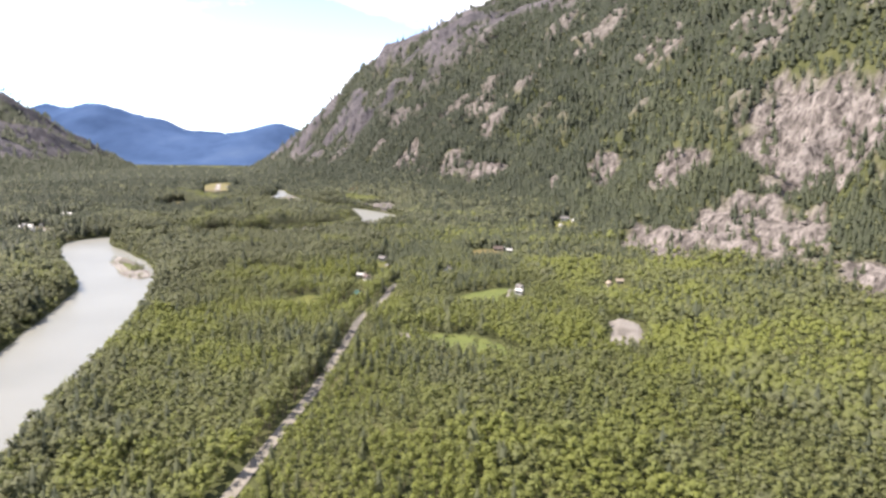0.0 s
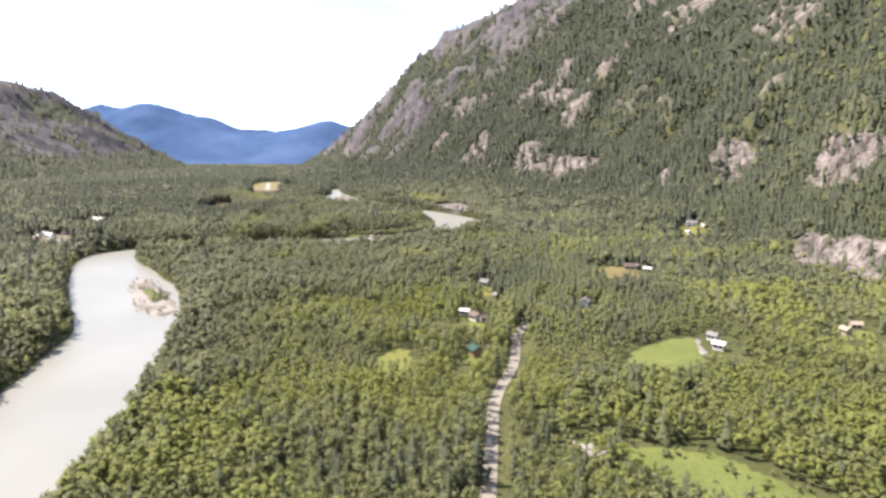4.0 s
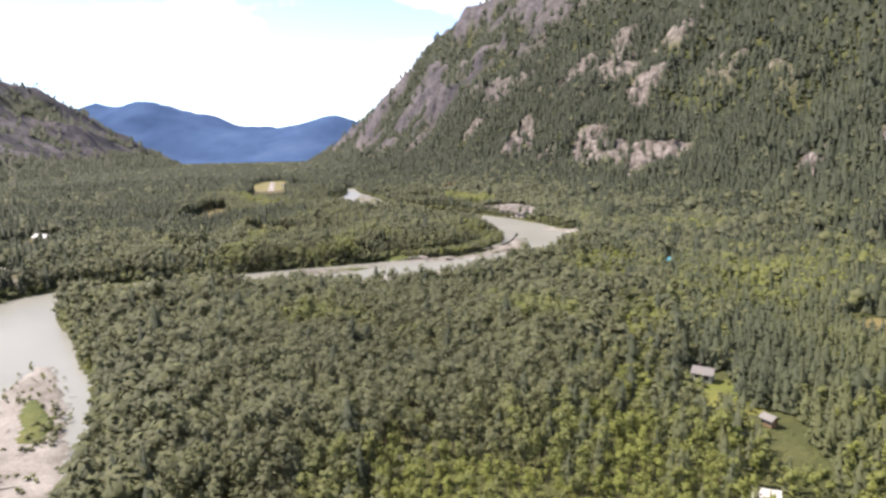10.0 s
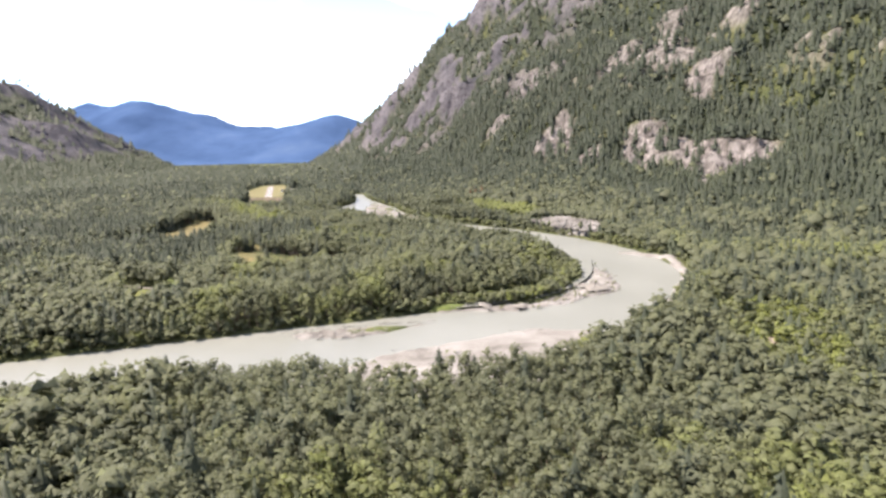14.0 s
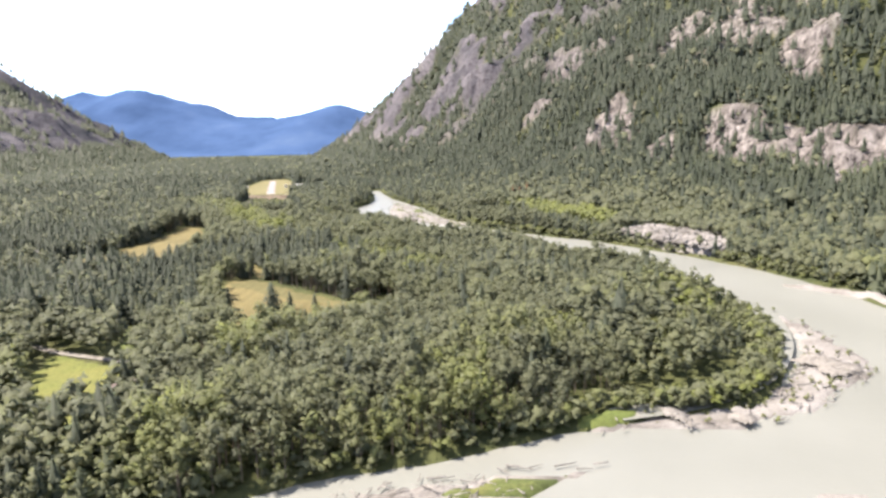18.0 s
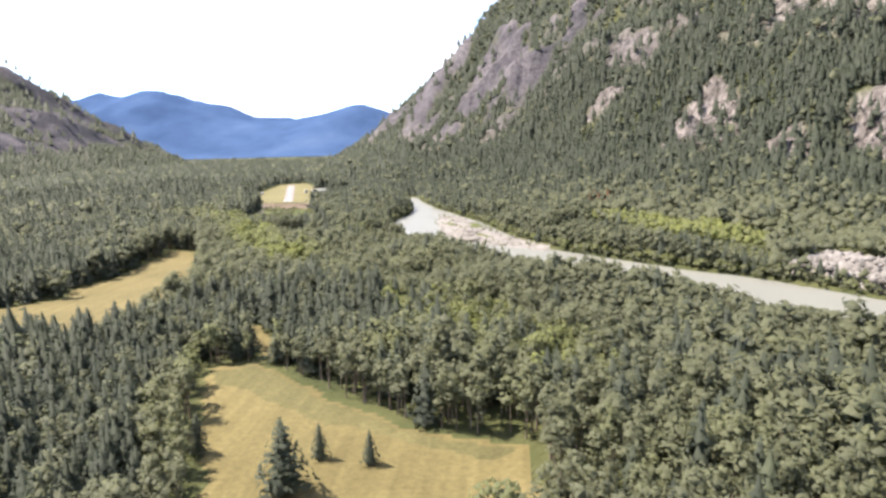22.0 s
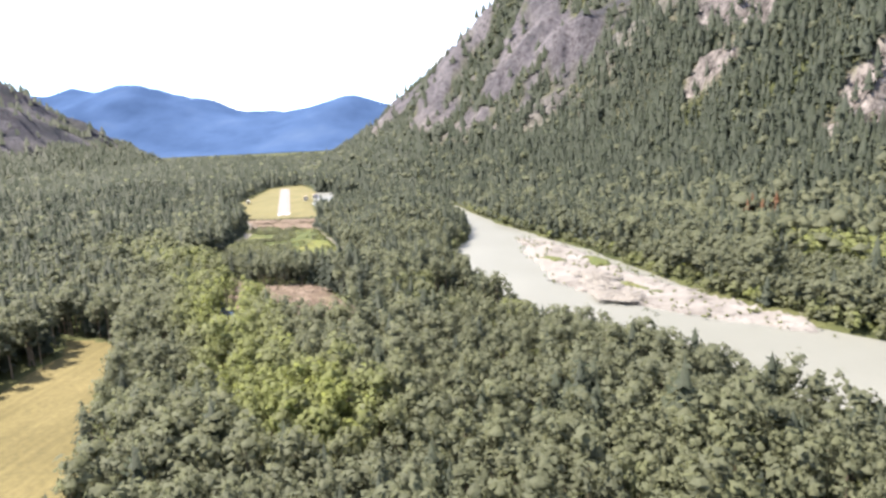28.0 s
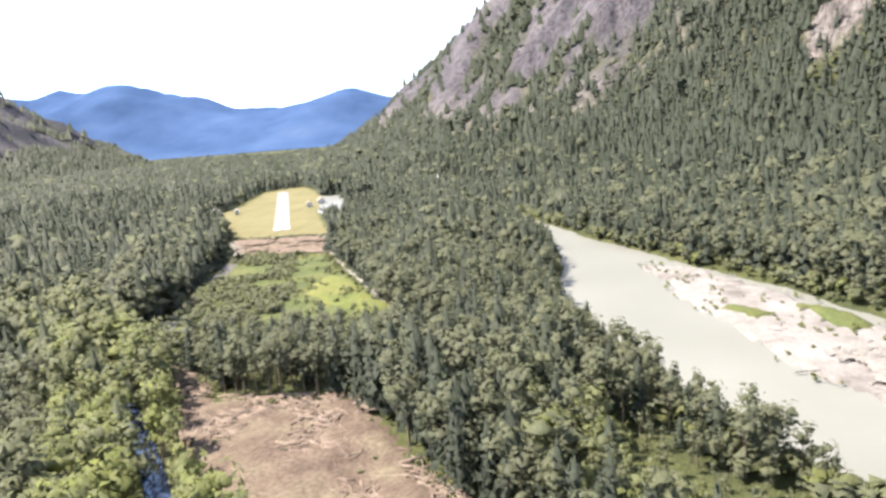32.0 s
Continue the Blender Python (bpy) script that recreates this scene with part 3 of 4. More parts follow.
sheet("bare_patch", [(40, 462), (50, 464), (46, 440), (40, 434), (38, 448)], GRAVEL, "bare dirt at the edge of the green clearing", "bare soil", z=0.32)
sheet("bar_grass", [(-234, 773), (-212, 781), (-196, 784), (-192, 783), (-208, 771), (-226, 766)], SCRUB, "dry grass on the low gravel island", "grass", z=1.0)
sheet("bar_grass", [(-200, 806), (-188, 814), (-174, 817), (-177, 809), (-190, 802)], GRASS, "green grass on the inner river bank", "grass", z=1.2)
sheet("bar_grass", [(-127, 868), (-112, 888), (-110, 872), (-128, 850)], SCRUB, "green scrub beside the side channel", "grass", z=1.3)
LAWNS = []
for yx, yy, yr in ((-56, 484, 13), (-50, 560, 15), (0, 514, 9), (-57, 426, 9), (146, 812, 17), (122, 478, 12)):
    ring = [(yx + yr * (1.0 + 0.2 * math.sin(3 * a + yx)) * math.cos(a), yy + 1.2 * yr * math.sin(a)) for a in np.arange(10) * 0.628]
    LAWNS.append(ring)
    sheet("lawn", ring, DRYMEADOW, "patchy mown lawn round a house", "lawn", z=0.22)
RUN = np.column_stack([np.linspace(-517, -606, 40), np.linspace(1517, 1793, 40)])
ribbon("runway", RUN, 5.4, TARMAC, "pale worn asphalt runway in dry grass", "runway", z=0.45)


# ---- trees ----
def octa(c, r, g):
    v = np.array([(1, 0, 0), (-1, 0, 0), (0, 1, 0), (0, -1, 0), (0, 0, 1), (0, 0, -1)], float) * r
    a = g.random() * 6.28
    m = np.array([(math.cos(a), -math.sin(a), 0), (math.sin(a), math.cos(a), 0), (0, 0, 1)])
    v = (v * (0.75 + 0.5 * g.random((6, 1))) + g.normal(0, r * 0.16, (6, 3))) @ m.T
    return v * (1, 1, 0.8) + c


OCTA = np.array([(0, 2, 4), (2, 1, 4), (1, 3, 4), (3, 0, 4), (2, 0, 5), (1, 2, 5), (3, 1, 5), (0, 3, 5)])


def join(parts):
    vs, fs, ns, k = [], [], [], 0
    for v, f, *n in parts:
        vs.append(v)
        fs.append(np.asarray(f) + k)
        ns += n
        k += len(v)
    return (np.vstack(vs), np.vstack(fs), np.vstack(ns)) if ns else (np.vstack(vs), np.vstack(fs))


def outward(v, c, lift):
    """Soft normals of leaves: away from the clump's middle, a little upwards."""
    d = v - c + (0, 0, 1e-6)
    d = d / np.linalg.norm(d, axis=1)[:, None] + (0, 0, lift)
    return d / np.linalg.norm(d, axis=1)[:, None]


def spray(c, out, r, g):
    """A spray of leaves: one ragged three-cornered piece that leans out from the crown."""
    out = out + g.normal(0, 0.34, 3)
    out = out / np.linalg.norm(out)
    u = np.cross(out, (0.3, 0.1, 1.0))
    u /= np.linalg.norm(u)
    w = np.cross(out, u)
    a = g.random() * 6.28 + np.array([0, 2.09, 4.19]) + g.normal(0, 0.4, 3)
    rr = r * (0.65 + 0.7 * g.random(3))
    return c + np.cos(a)[:, None] * u * rr[:, None] + np.sin(a)[:, None] * w * rr[:, None]


SPRAY = np.array([(0, 1, 2)])


def broad_crown(g, lobes, tufts, size, girth=0.085, lobe=0.105):
    """A broad crown one unit tall: lobes set unevenly up the stem, each a core covered with tufts of leaves."""
    parts = []
    for k in range(lobes):
        z = 0.42 + 0.48 * ((k + 0.3 + 0.4 * g.random()) / lobes) if lobes > 1 else 0.66
        w = girth * math.sqrt(max(0.05, 1 - ((z - 0.52) / 0.46) ** 2)) * (0.6 + 0.7 * g.random()) if lobes > 1 else 0.0
        a = k * 2.4 + g.normal(0, 0.4)
        c = np.array([w * math.cos(a), w * math.sin(a), z])
        r = lobe * (0.8 + 0.4 * g.random())
        tall = np.array((1, 1, 1.25 if lobes > 1 else 1.7))
        core = (octa(c, r * (0.62 if tufts > 9 else 0.82), g) - c) * tall + c
        parts.append((core, OCTA, outward(core, c, 0.75)))
        for t in range(tufts):
            o = g.normal(0, 1, 3) * (1, 1, 0.9) + (0, 0, 0.4)
            o /= np.linalg.norm(o)
            leaf = spray(c + o * tall * r * (0.75 + 0.4 * g.random()), o, size * (0.7 + 0.6 * g.random()), g)
            parts.append((leaf, SPRAY, outward(leaf, c + g.normal(0, r * 0.2, 3), 0.75)))
    return join(parts)


def fir_crown(g, tiers, k, sprays, size):
    """A conifer's crown one unit tall: drooping jagged whorls beset with sprays of needles."""
    parts = []
    for i in range(tiers):
        top = 1.0 - 0.86 * i / tiers
        low = top - 0.86 / tiers * 1.6
        r = 0.015 + 0.15 * ((i + 1) / tiers) ** 0.8
        a = g.random() * 6.28 + np.arange(2 * k) * math.pi / k
        rr = r * np.where(np.arange(2 * k) % 2, 0.6, 1.0) * (0.8 + 0.4 * g.random(2 * k))
        rim = np.column_stack([rr * np.cos(a), rr * np.sin(a), np.maximum(low, 0.05) + np.where(np.arange(2 * k) % 2, 0.03, 0.0) + g.normal(0, 0.012, 2 * k)])
        tier = np.vstack([[(0, 0, top)], rim])
        parts.append((tier, np.array([(0, 1 + j, 1 + (j + 1) % (2 * k)) for j in range(2 * k)]), outward(tier, np.array((0, 0, low - 0.02)), 0.2)))
    for s in range(sprays):
        t = ((s + g.random()) / sprays) ** 0.65
        r, a = 0.015 + 0.2 * t ** 0.85 * (0.7 + 0.45 * g.random()), s * 2.4 + g.normal(0, 0.3)
        leaf = spray(np.array([r * math.cos(a), r * math.sin(a), 0.97 - 0.84 * t]), np.array([math.cos(a), math.sin(a), 0.5]), size * (0.6 + 0.6 * t), g)
        parts.append((leaf, SPRAY, outward(leaf, np.array((0, 0, 0.9 - 0.84 * t)) + g.normal(0, 0.03, 3), 0.3)))
    return join(parts)


def trunk(h, r, sides=5, limbs=0, g=None):
    parts = []

    def rod(p, q, r0, r1):
        a = np.arange(sides) * 2 * math.pi / sides
        ring = np.column_stack([np.cos(a), np.sin(a), np.zeros(sides)])
        v = np.vstack([ring * r0 + p, ring * r1 + q])
        f = []
        for j in range(sides):
            n = (j + 1) % sides
            f += [(j, n, sides + n), (j, sides + n, sides + j)]
        parts.append((v, np.array(f)))
    rod(np.array((0, 0, -0.03)), np.array((0, 0, h)), r, r * 0.35)
    for k in range(limbs):
        a, z = k * 2.3 + 1, h * (0.45 + 0.45 * k / max(limbs, 1))
        rod(np.array((0, 0, z)), np.array((0.17 * math.cos(a), 0.17 * math.sin(a), z + 0.14)), r * 0.5, r * 0.15)
    return join(parts)


TG = np.random.default_rng(21)
BROAD = {0: [broad_crown(TG, 4, 20, 0.037) for _ in range(12)], 1: [broad_crown(TG, 3, 6, 0.062, 0.08, 0.115) for _ in range(10)],
         2: [broad_crown(TG, 1, 5, 0.1, 0, 0.18) for _ in range(8)], 3: [broad_crown(TG, 1, 2, 0.12, 0, 0.2) for _ in range(6)]}
BUSH = [broad_crown(TG, 2, 8, 0.12, 0.16, 0.18) for _ in range(6)]
FIR = {0: [fir_crown(TG, 5, 4, 70, 0.05) for _ in range(7)], 1: [fir_crown(TG, 3, 3, 16, 0.08) for _ in range(6)],
       2: [fir_crown(TG, 2, 3, 5, 0.11) for _ in range(5)], 3: [fir_crown(TG, 1, 3, 2, 0.16) for _ in range(4)]}
STEMS = [trunk(0.62, 0.018, 4)]


def forest(name, models, pos, height, width, tone, mat, label, category="trees"):
    """Many trees joined in one mesh: each is one of the models, turned and scaled."""
    vs, fs, ts, ns, k = [], [], [], [], 0
    pick, turn = RNG.integers(0, len(models), len(pos)), RNG.random(len(pos)) * 6.283
    for m, (v, f, *nv) in enumerate(models):
        s = np.where(pick == m)[0]
        if not len(s):
            continue
        ca, sa = np.cos(turn[s])[:, None], np.sin(turn[s])[:, None]
        w = (height[s] * width[s])[:, None]
        x = (v[None, :, 0] * ca - v[None, :, 1] * sa) * w + pos[s, 0, None]
        y = (v[None, :, 0] * sa + v[None, :, 1] * ca) * w + pos[s, 1, None]
        z = v[None, :, 2] * height[s][:, None] + pos[s, 2, None]
        vs.append(np.stack([x, y, z], -1).reshape(-1, 3))
        fs.append((f[None] + (np.arange(len(s)) * len(v))[:, None, None] + k).reshape(-1, 3))
        if nv:
            q = nv[0]
            ns.append(np.stack([q[None, :, 0] * ca - q[None, :, 1] * sa, q[None, :, 0] * sa + q[None, :, 1] * ca, np.broadcast_to(q[None, :, 2], x.shape)], -1).reshape(-1, 3))
        ts.append(np.repeat(tone[s], len(v)))
        k += len(s) * len(v)
    ob = mesh_object(name, np.vstack(vs), np.vstack(fs), mat, True, {"tone": np.concatenate(ts)}, np.vstack(ns) if ns else None)
    return tagged(ob, label, category, kind="stuff")


LINE = np.array([(x, y) for _, x, y, *_ in [(0, 0, 0), (0, -47, 140), (0, -94, 282), (0, -160, 486), (0, -216, 644), (0, -288, 849), (0, -371, 1090), (0, -440, 1290)]], float)
LINE = spline(LINE + (38.0, 0.0), 12)


def scatter(x0, x1, y0, y1, cell):
    xs, ys = np.arange(x0, x1, cell), np.arange(y0, y1, cell * 0.87)
    A, B = np.meshgrid(xs, ys)
    A = A + (np.arange(len(ys)) % 2)[:, None] * cell / 2 + RNG.uniform(-0.48, 0.48, A.shape) * cell
    B = B + RNG.uniform(-0.48, 0.48, B.shape) * cell
    return A.ravel(), B.ravel()


def open_ground(x, y):
    wx, wy = (fbm(x / 13, y / 13, 3) - 0.5) * 6, (fbm(x / 13 + 50, y / 13, 3) - 0.5) * 6
    bare = np.zeros(x.shape, bool)
    for poly in CLEARINGS + BARS:
        bare |= inside(x + wx, y + wy, poly) & (fbm(x / 16, y / 16 + 44, 2) > 0.3 if poly is VILLAGE else True)
    dv, near, _ = along(x, y, RIVER)
    bare |= dv < RIVER[near, 2] + 3.5
    rd, _, rs = along(x, y, ROADLINE)
    bare |= rd < np.where(y > 476, 2.0, np.where(rs > 0, 6.0, 3.4))
    bare |= along(x, y, INLET)[0] < 6.5
    bare |= along(x, y, SLOUGH)[0] < 11
    bare |= along(x, y, LEFTTRACK)[0] < 6
    bare |= along(x, y, CREEK)[0] < np.where(y < 1200, 5.5, 3.2)
    for hx, hy, r in HOUSES:
        for back in (0, 9, 18, 27):
            bare |= np.hypot(x - hx + 0.1 * back, y - hy + back) < r * (1.0 if back == 0 else 0.9)
    return bare


def edge(x, y):
    """Distance from the river's bank."""
    dv, near, _ = along(x, y, RIVER)
    return dv - RIVER[near, 2] - 3


def plant(x, y):
    """Trees at x, y where the ground is wooded: place, kind, height and tone."""
    h, rock, hazed = land(x, y)
    keep = ~open_ground(x, y) & (RNG.random(x.shape) > rock * (0.9 + 0.09 * hazed)) & (h > -0.5)
    young = smooth(-200, -110, x + 0.15 * (y - 300) - 0.7 * np.maximum(0, y - 430)) * smooth(950, 650, y)
    keep &= RNG.random(x.shape) < 0.9 + 0.1 * np.maximum(young, smooth(3, 25, h))
    young = young[keep]
    x, y, h = x[keep], y[keep], h[keep]
    grove = fbm(x / 75 + 5, y / 75, 3)
    slope = smooth(2, 30, h)
    marsh = inside(x, y, MARSH)
    wx, wy = x + (grove - 0.5) * 50, y + (fbm(x / 30 + 20, y / 30, 3) - 0.5) * 40
    dry = smooth(250, 80, np.hypot((x - 60) / 1.4, (y - 330) / 1.6))
    west = smooth(-400, -520, x + 0.25 * (y - 1000))
    fir, fresh = np.zeros(x.shape), np.zeros(x.shape)
    for poly in DARKWOOD:
        fir[inside(wx, wy, poly)] = 1.0
    for poly in LIME:
        fresh[inside(wx, wy, poly) & (RNG.random(x.shape) < 0.7)] = 1.0
    p = np.clip(0.05 + 0.1 * young + 0.22 * smooth(0.55, 0.68, grove) + 0.74 * slope + 0.62 * fir + 0.55 * west + 0.55 * smooth(75, 40, np.hypot(x - 5, (y - 545) * 0.7))
                + 0.35 * smooth(-70, -20, x) * smooth(540, 620, y) - 0.12 * dry - 0.3 * fresh, 0, 0.94)
    conifer = RNG.random(x.shape) < p
    patch = fbm(x / 48 + 90, y / 48 + 30, 3)
    lush = smooth(20, 8, along(x, y, LUSHLINE)[0] + (grove - 0.5) * 14)
    conifer &= (lush < 0.5) & ~marsh
    conifer |= RNG.random(x.shape) < 0.75 * smooth(1200, 1600, y)
    # Tone sinks far up the valley: distance haze put into the leaf colour.
    tone = (-0.06 * smooth(900, 1050, y) - 0.33 * smooth(1150, 1600, y) - 0.28 * fir - 0.3 * west + 0.5 * lush + 0.36 * fresh + 0.06 + 0.16 * young
            + (0.3 - 0.14 * slope) * smooth(1150, 900, y) * smooth(0.54 - 0.06 * young, 0.66, patch) + 0.25 * dry + 0.1 * slope + 0.35 * (fbm(x / 22 + 11, y / 22, 2) - 0.5) + RNG.normal(0, 0.075, x.shape))
    tall = np.where(conifer, 16 - 4 * young, 14.5 - 4.5 * young) * RNG.uniform(0.8, 1.13, x.shape) * (0.58 + 0.84 * fbm(x / 34, y / 34 + 70, 3)) * (1 - 0.2 * dry)
    tall = tall * np.where(RNG.random(x.shape) < 0.05, 1.25, 1.0) * (1 - 0.2 * fresh)
    tall = tall * (0.6 + 0.4 * smooth(12, 34, along(x, y, SLOUGH)[0]))
    tone = np.where(marsh, 0.52 + RNG.normal(0, 0.07, x.shape), tone)
    rd, _, rs = along(x, y, ROADLINE)
    tall = tall * (1 + 0.3 * smooth(14, 8, rd) * (rs < 0))
    tall = tall * (0.78 + 0.22 * smooth(0, 18, edge(x, y)))
    for low_by, poly in LOWWOOD:
        tall = np.where(inside(x, y, poly), tall * low_by, tall)
    return np.column_stack([x, y, h]), conifer, tall, np.clip(tone, 0.02, 0.78)


bands = [(-640, 330, 70, 1500, 3.7), (-1100, 560, 130, 2000, 4.9), (-1700, 900, 300, 2800, 8.0)]
P, C, Ht, To = [], [], [], []
for k, (x0, x1, y0, y1, cell) in enumerate(bands):
    x, y = scatter(x0, x1, y0, y1, cell)
    d = along(x, y, LINE)[0]
    lo, hi = [(0, 190), (190, 480), (480, 5000)][k]
    s = (d >= lo) & (d < hi) & (np.arctan2(np.abs(x + 0.3 * y), y + 140) < 0.95)
    p, c, h, t = plant(x[s], y[s])
    P.append(p), C.append(c), Ht.append(h * (1.0, 1.0, 1.1)[k]), To.append(t)
# thinner woods off to the sides and behind
x, y = scatter(-1150, 420, -220, 1500, 11.5)
d = along(x, y, LINE)[0]
dense = (np.arctan2(np.abs(x + 0.3 * y), y + 140) < 0.95) & (y > np.where(d < 190, 70, np.where(d < 480, 130, 300)))
p, c, h, t = plant(x[~dense], y[~dense])
P.append(p), C.append(c), Ht.append(h * 1.2), To.append(t)
sides = len(p)
pos, con, tall, tone = np.vstack(P), np.concatenate(C), np.concatenate(Ht), np.concatenate(To)
away = along(pos[:, 0], pos[:, 1], LINE)[0]
away = np.minimum(away, along(pos[:, 0], pos[:, 1], spline([(-300, 900), (-345, 1010), (-395, 1110), (-440, 1215)], 12))[0]) + 30 * smooth(420, 300, pos[:, 1])
level = np.digitize(away, [64, 185, 600])
level[-sides:] = np.maximum(level[-sides:], 2)
nearest = np.where((away < 48) & (pos[:, 1] > 150) & (level < 2))[0]
singles = RNG.choice(nearest, 296, replace=False)
level[singles] = 9
for lv in range(4):
    for is_fir in (False, True):
        s = (level == lv) & (con == is_fir)
        if s.any():
            wide = RNG.uniform(0.9, 1.35, s.sum()) * (1.0, 1.15, 1.25, 1.6)[lv] * (1.1 if is_fir else 1.0)
            forest("conifer_forest" if is_fir else "broadleaf_forest", (FIR if is_fir else BROAD)[lv], pos[s], tall[s], wide, tone[s], NEEDLE if is_fir else LEAF,
                   "dark green conifers covering the valley" if is_fir else "dense green broadleaf trees covering the valley")
low = (level == 0) & (away < 60)
bank_row = inside(pos[:, 0], pos[:, 1], [(-215, 1205), (-176, 1150), (-128, 1100), (-118, 1112), (-166, 1170), (-205, 1225)])
forest("pale_stems", STEMS, pos[bank_row], tall[bank_row], np.full(bank_row.sum(), 1.3), tone[bank_row], DRIFT, "pale bare trunks of the trees along the river bank", "trunks")
forest("tree_stems", STEMS, pos[low], tall[low], np.ones(low.sum()), tone[low], BARK, "grey-brown trunks under the forest canopy", "trunks")

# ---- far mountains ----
# The blue of the air in between is put into the base colour.
FARHAZE, _n, _l, _b = material("far_haze_blue_mountainside", 1.0, 0.0)
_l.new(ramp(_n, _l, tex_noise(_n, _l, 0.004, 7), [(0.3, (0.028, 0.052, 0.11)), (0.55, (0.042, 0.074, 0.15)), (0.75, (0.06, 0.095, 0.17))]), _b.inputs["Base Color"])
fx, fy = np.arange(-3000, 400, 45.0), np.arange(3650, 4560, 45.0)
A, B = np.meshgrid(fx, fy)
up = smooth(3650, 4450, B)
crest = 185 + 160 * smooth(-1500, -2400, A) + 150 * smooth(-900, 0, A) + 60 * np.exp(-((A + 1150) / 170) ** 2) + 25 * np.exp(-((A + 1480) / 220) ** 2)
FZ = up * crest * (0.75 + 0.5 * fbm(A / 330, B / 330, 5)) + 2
far = mesh_object("backdrop", np.stack([A, B, FZ], -1).reshape(-1, 3), grid_faces(len(fx), len(fy)), FARHAZE, True)
tagged(far, "distant haze-blue forested mountains closing the valley", "mountains", kind="structure")


# ---- single trees along the flight line ----
def part(name, data, parent, label=""):
    ob = new(name, data)
    ob.parent = parent
    return tagged(ob, label)


def tri_mesh(name, vf, mat, tone_value=None):
    ob = mesh_object(name, vf[0], vf[1], mat, True, None if tone_value is None else {"tone": np.full(len(vf[0]), tone_value)}, vf[2] if len(vf) > 2 else None)
    me = ob.data
    bpy.data.objects.remove(ob)
    return me


def tree_master(is_fir, shade, label):
    ob = tagged(new("fir_tree" if is_fir else "broadleaf_tree"), label, "tree", "trees of the valley forest")
    crown = fir_crown(TG, 8, 6, 190, 0.04) if is_fir else broad_crown(TG, 8, 46, 0.032, 0.1, 0.085)
    part("trunk", tri_mesh("trunk", trunk(0.92 if is_fir else 0.72, 0.02, 6, 0 if is_fir else 4, TG), BARK), ob)
    part("crown", tri_mesh("crown", crown, NEEDLE if is_fir else LEAF, shade), ob)
    return ob


MASTERS = {False: [], True: []}
for shade, words in ((0.08, "dark olive broadleaf tree in dense forest"), (0.2, "olive green broadleaf tree in dense forest"), (0.34, "mid-green broadleaf tree in dense forest"),
                     (0.5, "fresh green broadleaf tree in dense forest"), (0.7, "bright yellow-green broadleaf tree in forest")):
    MASTERS[False].append([shade, words, None])
for shade, words in ((0.1, "dark green fir tree in dense forest"), (0.35, "green fir tree among broadleaf trees"), (0.6, "light green fir tree among broadleaf trees")):
    MASTERS[True].append([shade, words, None])


def single_tree(x, y, z, height, width, is_fir, shade, turn):
    m = min(MASTERS[is_fir], key=lambda q: abs(q[0] - shade))
    place = pose(x, y, z, 0, 0, turn) @ Matrix.Diagonal((height * width, height * width, height, 1))
    if m[2] is None:
        m[2] = tree_master(is_fir, m[0], m[1])
        m[2].matrix_basis = place
        return m[2]
    ob = copy_thing(m[2], place)
    ob.matrix_basis = place
    return ob


for k in singles:
    single_tree(*pos[k], tall[k], RNG.uniform(0.95, 1.3), bool(con[k]), tone[k], RNG.uniform(0, 360))
for x, y, hh in ((-307, 902, 16), (-304, 916, 8.5), (-292.5, 914, 8), (-332, 917, 10)):
    tagged(single_tree(x, y, 0.2, hh, 1.15 if hh < 15 else 1.6, True, 0.1, hh * 50), "lone dark fir standing in the hay field", "tree", "lone firs in the hay field")


# ---- low bushes and driftwood ----
def bushes(name, polys, density, lo, hi, shade, label, gaps=0.42):
    pts = []
    for poly in polys:
        p = np.array(poly)
        n = int(np.prod(np.ptp(p, axis=0)) * density)
        x, y = RNG.uniform(p[:, 0].min(), p[:, 0].max(), n), RNG.uniform(p[:, 1].min(), p[:, 1].max(), n)
        s = inside(x, y, poly) & (fbm(x / 14 + 8, y / 14, 3) > gaps)
        x, y = x[s], y[s]
        pts.append(np.column_stack([x, y, np.maximum(land(x, y)[0], -1.2) + 0.1]))
    q = np.vstack(pts)
    h = RNG.uniform(lo, hi, len(q))
    q[:, 2] -= h * 0.3
    forest(name, BUSH, q, h * 1.3, np.full(len(q), 1.5), np.clip(RNG.normal(shade, 0.1, len(q)), 0.02, 0.78), LEAF, label, "bushes")


bushes("scrub_bushes", [OVERRUN], 0.16, 0.5, 2.7, 0.4, "bright green bushes in the scrub before the runway")
bushes("scrub_thicket", [[(-490, 1312), (-512, 1432), (-480, 1432), (-458, 1350), (-452, 1306)]], 0.3, 1.0, 3.6, 0.22, "dark green alder thicket beside the dirt track", 0.46)
bushes("bar_edge_bushes", [[(-124, 779), (-118, 765), (-129, 744), (-150, 722), (-168, 714), (-150, 735), (-133, 758)]], 0.2, 0.5, 2.2, 0.5, "willow bushes on the grassy edge of the gravel", 0.3)
bushes("bar_willows", [[(-279, 563), (-266, 559), (-246, 539), (-237, 518), (-252, 520), (-266, 540)]], 0.12, 0.8, 2.6, 0.3, "green willow scrub in the middle of the bar", 0.35)
bushes("bar_bushes", [BAR_WEST, BAR_LAKE, BAR_INNER], 0.05, 0.6, 1.8, 0.5, "low willow bushes growing on the gravel bars")
bushes("slash_bushes", [CLEARCUT, STRIP], 0.06, 0.5, 1.5, 0.3, "low regrowth among the logging slash")
